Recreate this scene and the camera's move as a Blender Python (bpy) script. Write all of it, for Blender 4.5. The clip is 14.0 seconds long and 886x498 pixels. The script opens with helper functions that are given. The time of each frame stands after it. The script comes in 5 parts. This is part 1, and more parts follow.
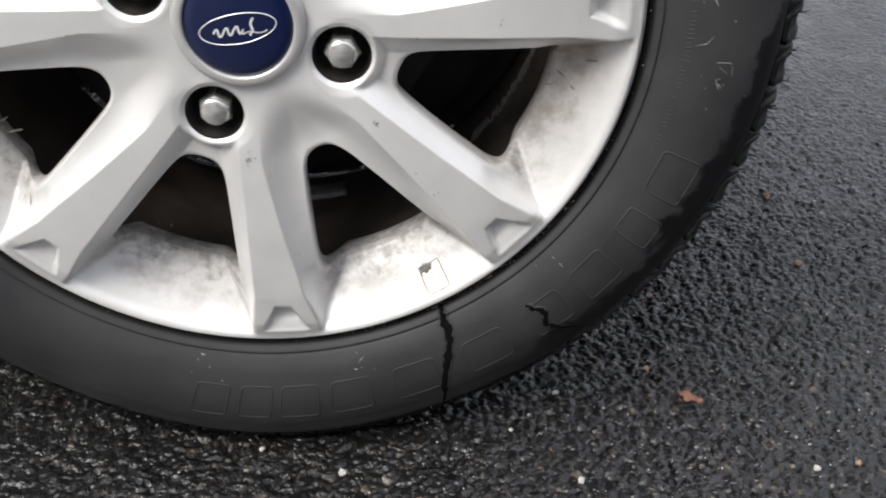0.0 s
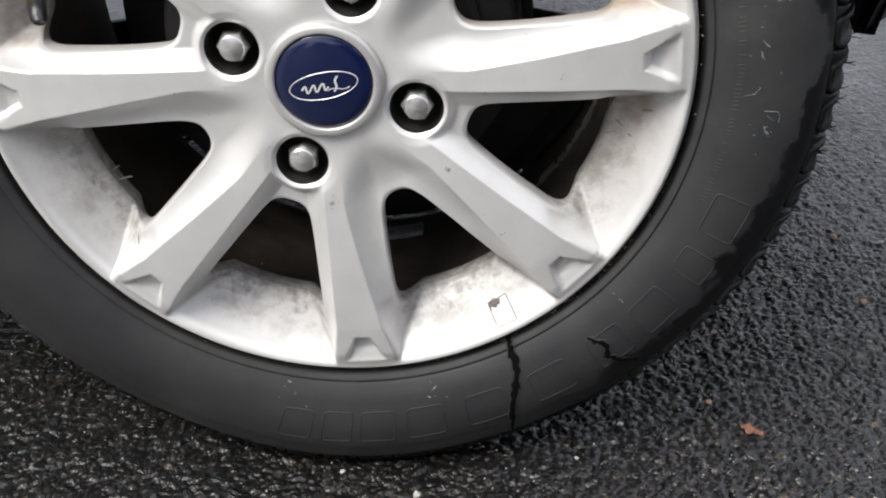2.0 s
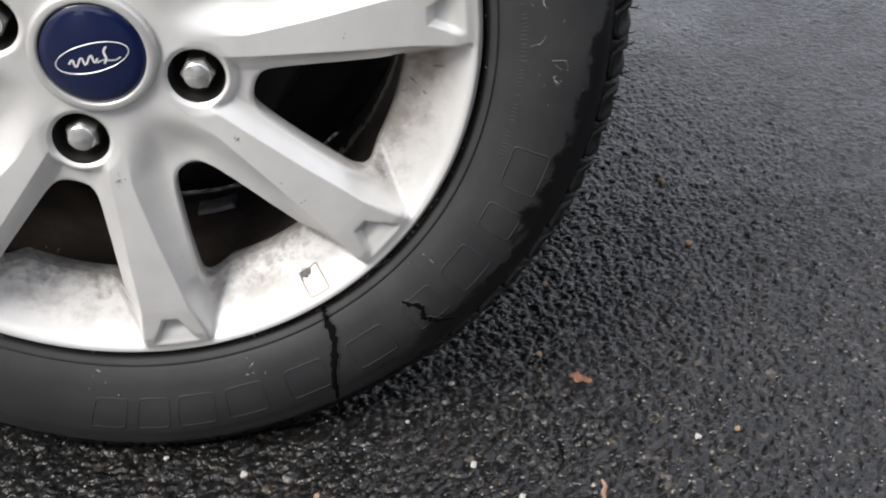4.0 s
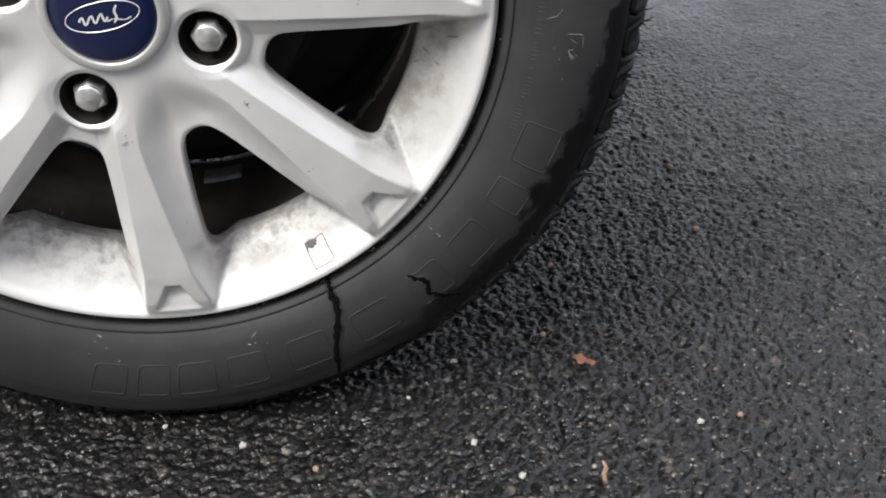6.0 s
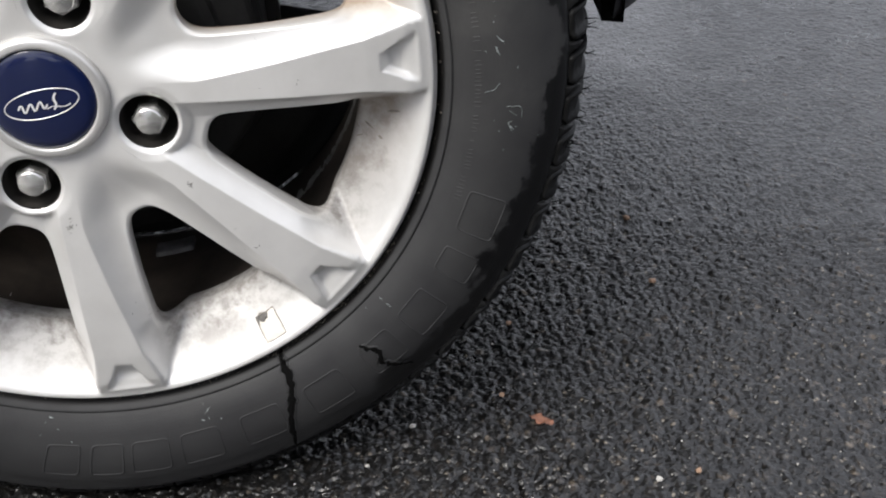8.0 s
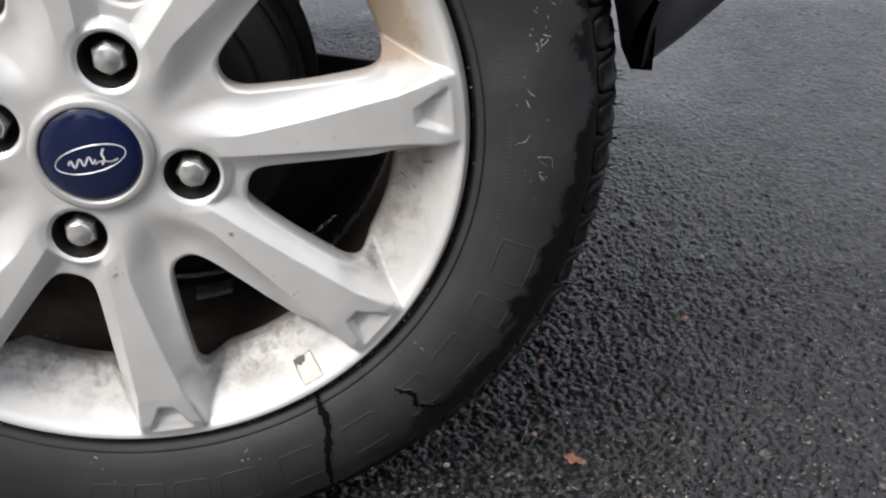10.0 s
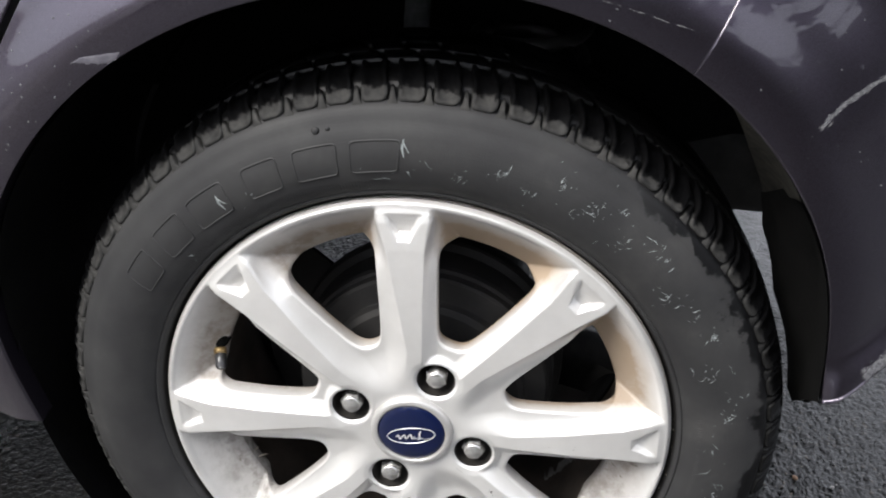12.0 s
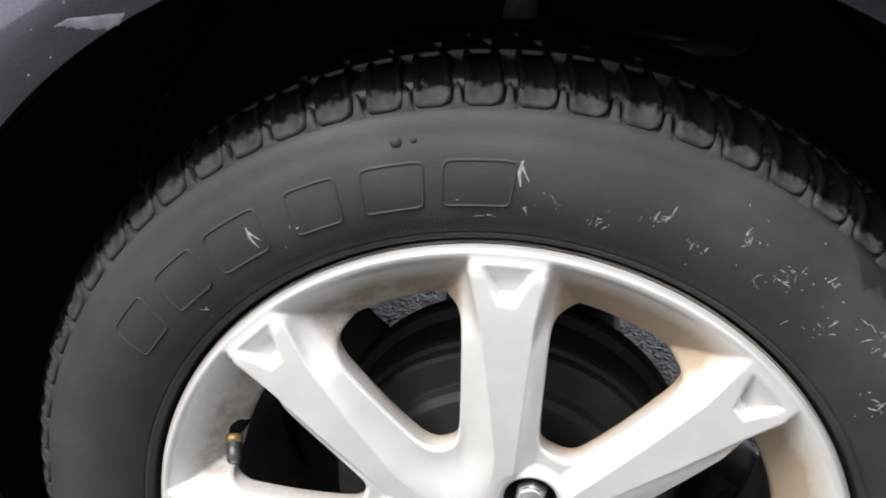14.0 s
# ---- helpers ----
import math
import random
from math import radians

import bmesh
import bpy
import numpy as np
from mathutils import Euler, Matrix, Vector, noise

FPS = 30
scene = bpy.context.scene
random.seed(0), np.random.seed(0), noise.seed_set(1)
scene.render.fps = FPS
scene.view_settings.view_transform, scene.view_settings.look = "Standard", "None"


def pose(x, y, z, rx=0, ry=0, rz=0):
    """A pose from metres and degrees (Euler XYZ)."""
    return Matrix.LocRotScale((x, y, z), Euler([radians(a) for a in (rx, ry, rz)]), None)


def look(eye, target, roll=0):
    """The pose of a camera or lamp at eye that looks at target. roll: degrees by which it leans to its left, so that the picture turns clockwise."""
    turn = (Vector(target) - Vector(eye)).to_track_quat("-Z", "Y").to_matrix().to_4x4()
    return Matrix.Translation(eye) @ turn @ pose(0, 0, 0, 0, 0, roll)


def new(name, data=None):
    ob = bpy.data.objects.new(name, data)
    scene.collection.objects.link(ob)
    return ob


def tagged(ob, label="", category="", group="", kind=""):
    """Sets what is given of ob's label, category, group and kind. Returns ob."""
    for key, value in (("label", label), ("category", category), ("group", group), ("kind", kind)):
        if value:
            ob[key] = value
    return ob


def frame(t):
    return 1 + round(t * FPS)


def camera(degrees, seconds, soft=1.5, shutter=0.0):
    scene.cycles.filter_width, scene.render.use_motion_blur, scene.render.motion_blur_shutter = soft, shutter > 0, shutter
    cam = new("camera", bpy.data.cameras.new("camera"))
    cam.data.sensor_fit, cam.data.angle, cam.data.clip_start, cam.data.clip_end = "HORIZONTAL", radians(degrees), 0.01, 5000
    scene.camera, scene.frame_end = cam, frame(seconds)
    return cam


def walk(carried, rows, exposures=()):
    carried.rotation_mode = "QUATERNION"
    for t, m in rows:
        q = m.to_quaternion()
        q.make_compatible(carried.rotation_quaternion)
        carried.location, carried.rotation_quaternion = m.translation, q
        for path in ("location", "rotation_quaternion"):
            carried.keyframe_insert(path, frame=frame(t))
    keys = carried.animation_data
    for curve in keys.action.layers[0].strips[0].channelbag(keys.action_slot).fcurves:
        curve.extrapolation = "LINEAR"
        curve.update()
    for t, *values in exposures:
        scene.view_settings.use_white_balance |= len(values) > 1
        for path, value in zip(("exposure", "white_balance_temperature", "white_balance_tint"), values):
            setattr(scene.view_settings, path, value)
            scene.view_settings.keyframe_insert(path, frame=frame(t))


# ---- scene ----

# ---- camera ----
PATH = [
    (0.0, look((0.0842, -0.4969, 0.4780), (0.1237, 0.3390, -0.0694), 2.35)),
    (0.5, look((0.0973, -0.4993, 0.4761), (0.1474, 0.3352, -0.0727), 1.88)),
    (0.7, look((0.1025, -0.5049, 0.4836), (0.1162, 0.3396, -0.0518), 0.82)),
    (0.8, look((0.1046, -0.5089, 0.4900), (0.1181, 0.3330, -0.0495), 0.28)),
    (1.0, look((0.1065, -0.5159, 0.4978), (0.1103, 0.3357, -0.0263), -0.78)),
    (1.2, look((0.1040, -0.5191, 0.4980), (0.0890, 0.3235, -0.0403), -0.94)),
    (1.5, look((0.0967, -0.5228, 0.4982), (0.0754, 0.3298, -0.0239), -1.19)),
    (2.0, look((0.0922, -0.5384, 0.5007), (0.0496, 0.3187, -0.0127), -0.45)),
    (2.5, look((0.0896, -0.5411, 0.4978), (0.0509, 0.3136, -0.0199), 0.69)),
    (2.6, look((0.0904, -0.5403, 0.4964), (0.0531, 0.3112, -0.0266), 0.83)),
    (2.8, look((0.0991, -0.5347, 0.4946), (0.1077, 0.3125, -0.0366), 1.12)),
    (2.9, look((0.1081, -0.5304, 0.4948), (0.1256, 0.3105, -0.0461), 0.98)),
    (3.0, look((0.1182, -0.5266, 0.4950), (0.1701, 0.3058, -0.0568), 0.84)),
    (3.2, look((0.1318, -0.5227, 0.4911), (0.2096, 0.3097, -0.0577), 0.89)),
    (3.5, look((0.1343, -0.5195, 0.4971), (0.2182, 0.3123, -0.0516), -0.12)),
    (3.7, look((0.1370, -0.5211, 0.4966), (0.2274, 0.3102, -0.0518), -0.27)),
    (4.0, look((0.1405, -0.5250, 0.4936), (0.2106, 0.3104, -0.0516), -0.49)),
    (4.2, look((0.1342, -0.5255, 0.4906), (0.2019, 0.3042, -0.0635), -0.12)),
    (6.3, look((0.1375, -0.5242, 0.4834), (0.2072, 0.3045, -0.0718), 1.28)),
    (6.5, look((0.1434, -0.5268, 0.4886), (0.2164, 0.3085, -0.0563), 1.03)),
    (7.0, look((0.1416, -0.5266, 0.4860), (0.2182, 0.3128, -0.0521), 0.85)),
    (7.5, look((0.1453, -0.5183, 0.4916), (0.2263, 0.3227, -0.0433), 0.51)),
    (7.7, look((0.1540, -0.5183, 0.4959), (0.2464, 0.3266, -0.0309), 0.15)),
    (9.8, look((0.1549, -0.5203, 0.5141), (0.2329, 0.3342, 0.0007), -0.72)),
    (10.0, look((0.1541, -0.5238, 0.5196), (0.2151, 0.3389, 0.0175), -1.11)),
    (10.2, look((0.1614, -0.5248, 0.5259), (0.2213, 0.3399, 0.0272), -1.51)),
    (10.3, look((0.1593, -0.5283, 0.5297), (0.2011, 0.3395, 0.0346), -1.54)),
    (10.5, look((0.1479, -0.5424, 0.5604), (0.1784, 0.3354, 0.0823), -1.59)),
    (10.6, look((0.1420, -0.5511, 0.5963), (0.1526, 0.3213, 0.1076), -0.26)),
    (10.7, look((0.1369, -0.5677, 0.6386), (0.1462, 0.3031, 0.1469), 1.08)),
    (10.8, look((0.1324, -0.5934, 0.6790), (0.1185, 0.2865, 0.2040), 2.01)),
    (11.0, look((0.1230, -0.6178, 0.7539), (0.0964, 0.2419, 0.2437), 2.99)),
    (11.1, look((0.1168, -0.6306, 0.7783), (0.0611, 0.2285, 0.2695), 2.75)),
    (11.2, look((0.1101, -0.6383, 0.7973), (0.0453, 0.2116, 0.2744), 2.50)),
    (11.3, look((0.1038, -0.6388, 0.8164), (0.0242, 0.2046, 0.2850), 2.61)),
    (11.5, look((0.0934, -0.6392, 0.8385), (-0.0066, 0.2111, 0.3218), 2.83)),
    (11.6, look((0.0893, -0.6401, 0.8384), (-0.0257, 0.2059, 0.3178), 2.96)),
    (11.7, look((0.0858, -0.6415, 0.8381), (-0.0391, 0.2018, 0.3153), 3.09)),
    (11.8, look((0.0826, -0.6429, 0.8374), (-0.0290, 0.2063, 0.3212), 3.22)),
    (11.9, look((0.0792, -0.6440, 0.8363), (-0.0104, 0.2150, 0.3322), 3.35)),
    (12.0, look((0.0755, -0.6444, 0.8347), (-0.0042, 0.2177, 0.3343), 3.48)),
    (12.3, look((0.0621, -0.6260, 0.8277), (-0.0407, 0.2382, 0.3351), 4.27)),
    (12.4, look((0.0580, -0.6190, 0.8255), (-0.0803, 0.2438, 0.3393), 4.54)),
    (12.5, look((0.0546, -0.6160, 0.8237), (-0.0780, 0.2575, 0.3552), 4.80)),
    (12.6, look((0.0522, -0.6166, 0.8225), (-0.0926, 0.2479, 0.3411), 4.73)),
    (12.7, look((0.0505, -0.6179, 0.8213), (-0.0889, 0.2437, 0.3332), 4.66)),
    (12.8, look((0.0488, -0.6195, 0.8193), (-0.0811, 0.2431, 0.3304), 4.58)),
    (13.0, look((0.0437, -0.6214, 0.8098), (-0.0933, 0.2535, 0.3454), 4.44)),
    (13.5, look((0.0166, -0.5261, 0.7569), (-0.0924, 0.3576, 0.3018), 5.42)),
    (14.0, look((-0.0039, -0.4647, 0.7283), (-0.0910, 0.4225, 0.2752), 6.42)),
]
cam = camera(47.18, 14.0, soft=1.95, shutter=0.42)
walk(cam, PATH, exposures=[(0.0, 1.00), (7.5, 0.97), (9.8, 0.87), (10.5, 0.80), (11.2, 0.93), (11.6, 1.15), (12.0, 1.25), (13.0, 1.37), (14.0, 1.44)])

# ---- light: bright overcast day ----
world = bpy.data.worlds.new("sky")
scene.world = world
world.use_nodes = True
wn = world.node_tree
sky = wn.nodes.new("ShaderNodeTexSky")
sky.sky_type = "NISHITA"
sky.sun_disc = False
sky.sun_elevation, sky.sun_rotation = radians(49), radians(228)
sky.air_density, sky.dust_density, sky.ozone_density = 1.0, 3.0, 1.0
cloud = wn.nodes.new("ShaderNodeMix")
cloud.data_type = "RGBA"
cloud.inputs[0].default_value = 0.9
cloud.inputs[7].default_value = (5.64, 5.8, 6.36, 1)
wn.links.new(sky.outputs["Color"], cloud.inputs[6])
wn.links.new(cloud.outputs[2], wn.nodes["Background"].inputs["Color"])
wn.nodes["Background"].inputs["Strength"].default_value = 0.124
sun_data = bpy.data.lights.new("sun", "SUN")
sun_data.energy, sun_data.angle, sun_data.color = 2.2, radians(28), (1.0, 0.965, 0.91)
sun = new("sun", sun_data)
sun.matrix_world = look((-3.9, -3.5, 6.1), (0, 0, 0))


# ---- materials ----
def material(name, colour, rough=0.5, metal=0.0, coat=0.0, coat_rough=0.05, spec=0.5):
    m = bpy.data.materials.new(name)
    m.use_nodes = True
    b = m.node_tree.nodes["Principled BSDF"]
    b.inputs["Base Color"].default_value = (*colour, 1)
    b.inputs["Roughness"].default_value = rough
    b.inputs["Metallic"].default_value = metal
    b.inputs["Coat Weight"].default_value = coat
    b.inputs["Coat Roughness"].default_value = coat_rough
    b.inputs["Specular IOR Level"].default_value = spec
    return m


def node(m, kind, **values):
    n = m.node_tree.nodes.new(kind)
    for k, v in values.items():
        n.inputs[k.replace("_", " ")].default_value = v
    return n


def link(m, a, b):
    m.node_tree.links.new(a, b)


def bsdf(m):
    return m.node_tree.nodes["Principled BSDF"]


def coords(m):
    return m.node_tree.nodes.new("ShaderNodeTexCoord").outputs["Object"]


def noise_tex(m, scale, detail=4.0, rough=0.55, vector=None):
    n = node(m, "ShaderNodeTexNoise", Scale=scale, Detail=detail, Roughness=rough)
    link(m, vector or coords(m), n.inputs["Vector"])
    return n.outputs["Fac"]


def ramp(m, fac, *stops):
    r = m.node_tree.nodes.new("ShaderNodeValToRGB")
    e = r.color_ramp.elements
    while len(e) < len(stops):
        e.new(0.5)
    for el, (p, c) in zip(e, stops):
        el.position, el.color = p, (*c, 1) if len(c) == 3 else c
    link(m, fac, r.inputs["Fac"])
    return r.outputs["Color"]


def grey(v):
    return (v, v, v)


def mix(m, fac, a, b, mode="MIX"):
    n = m.node_tree.nodes.new("ShaderNodeMix")
    n.data_type, n.blend_type = "RGBA", mode
    for s, v in ((n.inputs[0], fac), (n.inputs[6], a), (n.inputs[7], b)):
        if isinstance(v, (int, float)):
            s.default_value = v
        elif isinstance(v, tuple):
            s.default_value = (*v, 1)
        else:
            link(m, v, s)
    return n.outputs[2]


def arith(m, op, a, b=0.0, clamp=False):
    n = m.node_tree.nodes.new("ShaderNodeMath")
    n.operation, n.use_clamp = op, clamp
    for s, v in ((n.inputs[0], a), (n.inputs[1], b)):
        if isinstance(v, (int, float)):
            s.default_value = v
        else:
            link(m, v, s)
    return n.outputs[0]


def bump(m, height, strength, distance, base=None):
    n = node(m, "ShaderNodeBump", Strength=strength, Distance=distance)
    link(m, height, n.inputs["Height"])
    if base:
        link(m, base, n.inputs["Normal"])
    link(m, n.outputs["Normal"], bsdf(m).inputs["Normal"])
    return n.outputs["Normal"]


def make_asphalt():
    """Chippings in dark binder: stones of two sizes, a few pale and brown ones, damp, with wet patches farther off."""
    m = material("asphalt", (0.04, 0.04, 0.04), 0.5, spec=0.62)
    c = coords(m)
    xyz = node(m, "ShaderNodeSeparateXYZ")
    link(m, c, xyz.inputs["Vector"])
    warp = node(m, "ShaderNodeTexNoise", Scale=150.0, Detail=2.0)
    link(m, c, warp.inputs["Vector"])
    bent = node(m, "ShaderNodeVectorMath")
    bent.operation = "MULTIPLY_ADD"
    link(m, warp.outputs["Color"], bent.inputs[0])
    bent.inputs[1].default_value = (0.003, 0.003, 0.003)
    link(m, c, bent.inputs[2])
    heights, tones = [], []
    for scale in (140.0, 330.0):
        v = node(m, "ShaderNodeTexVoronoi", Scale=scale, Randomness=1.0)
        link(m, bent.outputs[0], v.inputs["Vector"])
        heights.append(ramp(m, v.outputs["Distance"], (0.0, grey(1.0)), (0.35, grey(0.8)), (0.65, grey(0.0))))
        tone = node(m, "ShaderNodeSeparateColor")
        link(m, v.outputs["Color"], tone.inputs["Color"])
        tones.append(tone.outputs["Red"])
    big = ramp(m, tones[0], (0.0, (0.009, 0.009, 0.0095)), (0.5, (0.025, 0.0248, 0.0265)), (0.84, (0.052, 0.051, 0.054)), (0.945, (0.11, 0.088, 0.068)), (0.982, (0.30, 0.26, 0.22)))
    fine = ramp(m, tones[1], (0.0, (0.008, 0.008, 0.0085)), (0.7, (0.026, 0.0258, 0.0275)), (0.945, (0.085, 0.072, 0.060)), (0.980, (0.50, 0.46, 0.40)))
    where = ramp(m, noise_tex(m, 75.0, 3, 0.5, c), (0.42, grey(0.0)), (0.58, grey(1.0)))
    colour = mix(m, where, big, fine)
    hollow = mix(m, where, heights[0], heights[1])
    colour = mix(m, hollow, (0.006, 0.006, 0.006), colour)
    broad = ramp(m, noise_tex(m, 2.5, 4, 0.6, c), (0.35, (0.38, 0.36, 0.34)), (0.65, (0.56, 0.535, 0.505)))
    colour = mix(m, 1.0, colour, broad, "MULTIPLY")
    # paler road under the middle of the car
    edge = arith(m, "ADD", xyz.outputs["Y"], arith(m, "MULTIPLY", noise_tex(m, 6.0, 4, 0.6, c), 0.5))
    near = arith(m, "ADD", 0.90, arith(m, "MULTIPLY", arith(m, "MULTIPLY", arith(m, "ADD", xyz.outputs["X"], 0.22), 3.0, True), arith(m, "MULTIPLY", arith(m, "MULTIPLY", arith(m, "SUBTRACT", 0.34, xyz.outputs["X"]), 8.0, True), 0.55)))
    pale_road = arith(m, "MULTIPLY", arith(m, "SUBTRACT", edge, near), 3.0, True)
    pale_road = arith(m, "MULTIPLY", pale_road, arith(m, "MULTIPLY", arith(m, "SUBTRACT", 1.92, edge), 4.0, True))
    pale_road = arith(m, "MULTIPLY", pale_road, arith(m, "MULTIPLY", arith(m, "SUBTRACT", 0.70, xyz.outputs["X"]), 6.0, True))
    pale_road = arith(m, "MULTIPLY", pale_road, arith(m, "MULTIPLY", arith(m, "ADD", xyz.outputs["X"], 3.2), 4.0, True))
    colour = mix(m, arith(m, "MULTIPLY", pale_road, 0.75), colour, (0.30, 0.295, 0.29))
    # shade on the road before the wheel, put into the colour
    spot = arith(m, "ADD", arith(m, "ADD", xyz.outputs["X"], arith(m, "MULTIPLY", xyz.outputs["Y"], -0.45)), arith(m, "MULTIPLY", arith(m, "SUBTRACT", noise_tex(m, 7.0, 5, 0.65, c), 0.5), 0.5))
    front_shade = arith(m, "MULTIPLY", arith(m, "SUBTRACT", 0.14, spot), 5.0, True)
    colour = mix(m, arith(m, "MULTIPLY", front_shade, 0.55), colour, (0.006, 0.006, 0.006))
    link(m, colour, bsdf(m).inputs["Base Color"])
    # standing water away from the car
    away = arith(m, "MULTIPLY", arith(m, "SUBTRACT", -0.9, xyz.outputs["Y"]), 1.5, True)
    pool = arith(m, "MULTIPLY", ramp(m, noise_tex(m, 1.3, 4, 0.55, c), (0.56, grey(0.0)), (0.62, grey(1.0))), away)
    rough = ramp(m, noise_tex(m, 18.0, 5, 0.6, c), (0.3, grey(0.24)), (0.7, grey(0.40)))
    link(m, mix(m, pool, rough, grey(0.05)), bsdf(m).inputs["Roughness"])
    firm = arith(m, "SUBTRACT", 1.0, pool)
    out = None
    for h, strength, deep in ((heights[0], 0.44, 0.0016), (heights[1], 0.5, 0.0009), (noise_tex(m, 800.0, 3, 0.6, c), 0.55, 0.0005)):
        n = node(m, "ShaderNodeBump", Distance=deep)
        link(m, arith(m, "MULTIPLY", firm, strength), n.inputs["Strength"])
        link(m, h, n.inputs["Height"])
        if out:
            link(m, out, n.inputs["Normal"])
        out = n.outputs["Normal"]
    link(m, out, bsdf(m).inputs["Normal"])
    return m


def make_rubber():
    """Sidewall rubber: charcoal with fine grain, faint dust and a damp, darker outer band of its own ragged shape."""
    m = material("tyre_rubber", (0.026, 0.026, 0.027), 0.6, spec=0.27)
    c = coords(m)
    dust = ramp(m, noise_tex(m, 14.0, 5, 0.6, c), (0.32, (0.022, 0.022, 0.0235)), (0.58, (0.0355, 0.0355, 0.036)), (0.78, (0.056, 0.055, 0.054)))
    xyz = node(m, "ShaderNodeSeparateXYZ")
    link(m, c, xyz.inputs["Vector"])
    r = arith(m, "SQRT", arith(m, "ADD", arith(m, "POWER", xyz.outputs["X"], 2.0), arith(m, "POWER", xyz.outputs["Z"], 2.0)))
    ragged = arith(m, "ADD", r, arith(m, "MULTIPLY", arith(m, "SUBTRACT", noise_tex(m, 26.0, 4, 0.6, c), 0.5), 0.05))
    ragged = arith(m, "ADD", ragged, arith(m, "MULTIPLY", arith(m, "SUBTRACT", noise_tex(m, 130.0, 5, 0.7, c), 0.5), 0.022))
    side = arith(m, "MULTIPLY", arith(m, "SUBTRACT", xyz.outputs["X"], 0.11), 14.0, True)
    wet = arith(m, "MULTIPLY", arith(m, "MULTIPLY", arith(m, "SUBTRACT", ragged, arith(m, "ADD", 0.2605, arith(m, "MULTIPLY", arith(m, "MULTIPLY", arith(m, "ADD", xyz.outputs["Z"], 0.10), 6.0, True), 0.0125))), 300.0, True), side)
    # groove darkness between the lugs is put into the colour
    shoulder = arith(m, "MULTIPLY", arith(m, "SUBTRACT", arith(m, "ADD", r, arith(m, "MULTIPLY", arith(m, "SUBTRACT", noise_tex(m, 90.0, 4, 0.6, c), 0.5), 0.004)), 0.2825), 600.0, True)
    wet = arith(m, "MAXIMUM", wet, shoulder)
    # the dark groove beside the rim's lip is colour too
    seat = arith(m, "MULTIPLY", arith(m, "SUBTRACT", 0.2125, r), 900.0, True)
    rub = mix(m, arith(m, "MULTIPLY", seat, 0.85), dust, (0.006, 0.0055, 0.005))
    # the tyre's lower part is darkened: shade put into the colour
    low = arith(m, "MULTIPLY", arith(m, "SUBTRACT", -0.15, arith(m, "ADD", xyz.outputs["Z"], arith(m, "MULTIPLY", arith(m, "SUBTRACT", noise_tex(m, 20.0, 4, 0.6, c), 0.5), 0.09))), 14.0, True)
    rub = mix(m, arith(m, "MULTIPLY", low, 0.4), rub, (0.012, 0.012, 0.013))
    link(m, mix(m, wet, rub, (0.0032, 0.0032, 0.0037)), bsdf(m).inputs["Base Color"])
    link(m, arith(m, "SUBTRACT", 0.62, arith(m, "MULTIPLY", wet, 0.14)), bsdf(m).inputs["Roughness"])
    n1 = bump(m, noise_tex(m, 900.0, 2, 0.5, c), 0.3, 0.0004)
    n2 = bump(m, noise_tex(m, 60.0, 4, 0.5, c), 0.25, 0.0012, n1)
    wave = node(m, "ShaderNodeTexNoise", Scale=1.0, Detail=3.0)
    polar_at = m.node_tree.nodes.new("ShaderNodeCombineXYZ")
    link(m, arith(m, "MULTIPLY", r, 700.0), polar_at.inputs["X"])
    link(m, arith(m, "MULTIPLY", arith(m, "ARCTAN2", xyz.outputs["Z"], xyz.outputs["X"]), 3.0), polar_at.inputs["Y"])
    link(m, polar_at.outputs["Vector"], wave.inputs["Vector"])
    bump(m, wave.outputs["Fac"], 0.18, 0.0005, n2)
    return m


def make_tread():
    """Tread rubber: damp and black on the running face, dusty where the lugs turn down to the sidewall."""
    m = material("tread_rubber", (0.012, 0.012, 0.012), 0.5, spec=0.1)
    c = coords(m)
    xyz = node(m, "ShaderNodeSeparateXYZ")
    link(m, c, xyz.inputs["Vector"])
    r = arith(m, "SQRT", arith(m, "ADD", arith(m, "POWER", xyz.outputs["X"], 2.0), arith(m, "POWER", xyz.outputs["Z"], 2.0)))
    ragged = arith(m, "ADD", r, arith(m, "MULTIPLY", arith(m, "SUBTRACT", noise_tex(m, 95.0, 6, 0.72, c), 0.5), 0.016))
    dusty = arith(m, "MULTIPLY", arith(m, "SUBTRACT", arith(m, "SUBTRACT", 0.2904, arith(m, "MULTIPLY", arith(m, "MULTIPLY", arith(m, "SUBTRACT", xyz.outputs["X"], 0.02), 6.0, True), 0.003)), ragged), 500.0, True)
    damp = arith(m, "MULTIPLY", arith(m, "SUBTRACT", xyz.outputs["X"], 0.22), 14.0, True)
    dusty = arith(m, "MULTIPLY", dusty, arith(m, "SUBTRACT", 1.0, arith(m, "MULTIPLY", damp, 0.9)))
    dusty = arith(m, "MULTIPLY", dusty, arith(m, "MULTIPLY", arith(m, "SUBTRACT", 0.032, xyz.outputs["Y"]), 300.0, True))
    dusty = arith(m, "MULTIPLY", dusty, arith(m, "MULTIPLY", arith(m, "ADD", xyz.outputs["Z"], 0.235), 16.0, True))
    dust = ramp(m, noise_tex(m, 110.0, 4, 0.6, c), (0.35, grey(0.024)), (0.7, (0.050, 0.049, 0.047)))
    link(m, mix(m, dusty, (0.0022, 0.0022, 0.0025), dust), bsdf(m).inputs["Base Color"])
    link(m, arith(m, "ADD", 0.42, arith(m, "MULTIPLY", dusty, 0.25)), bsdf(m).inputs["Roughness"])
    bump(m, noise_tex(m, 300.0, 4, 0.5, c), 0.4, 0.0008)
    return m


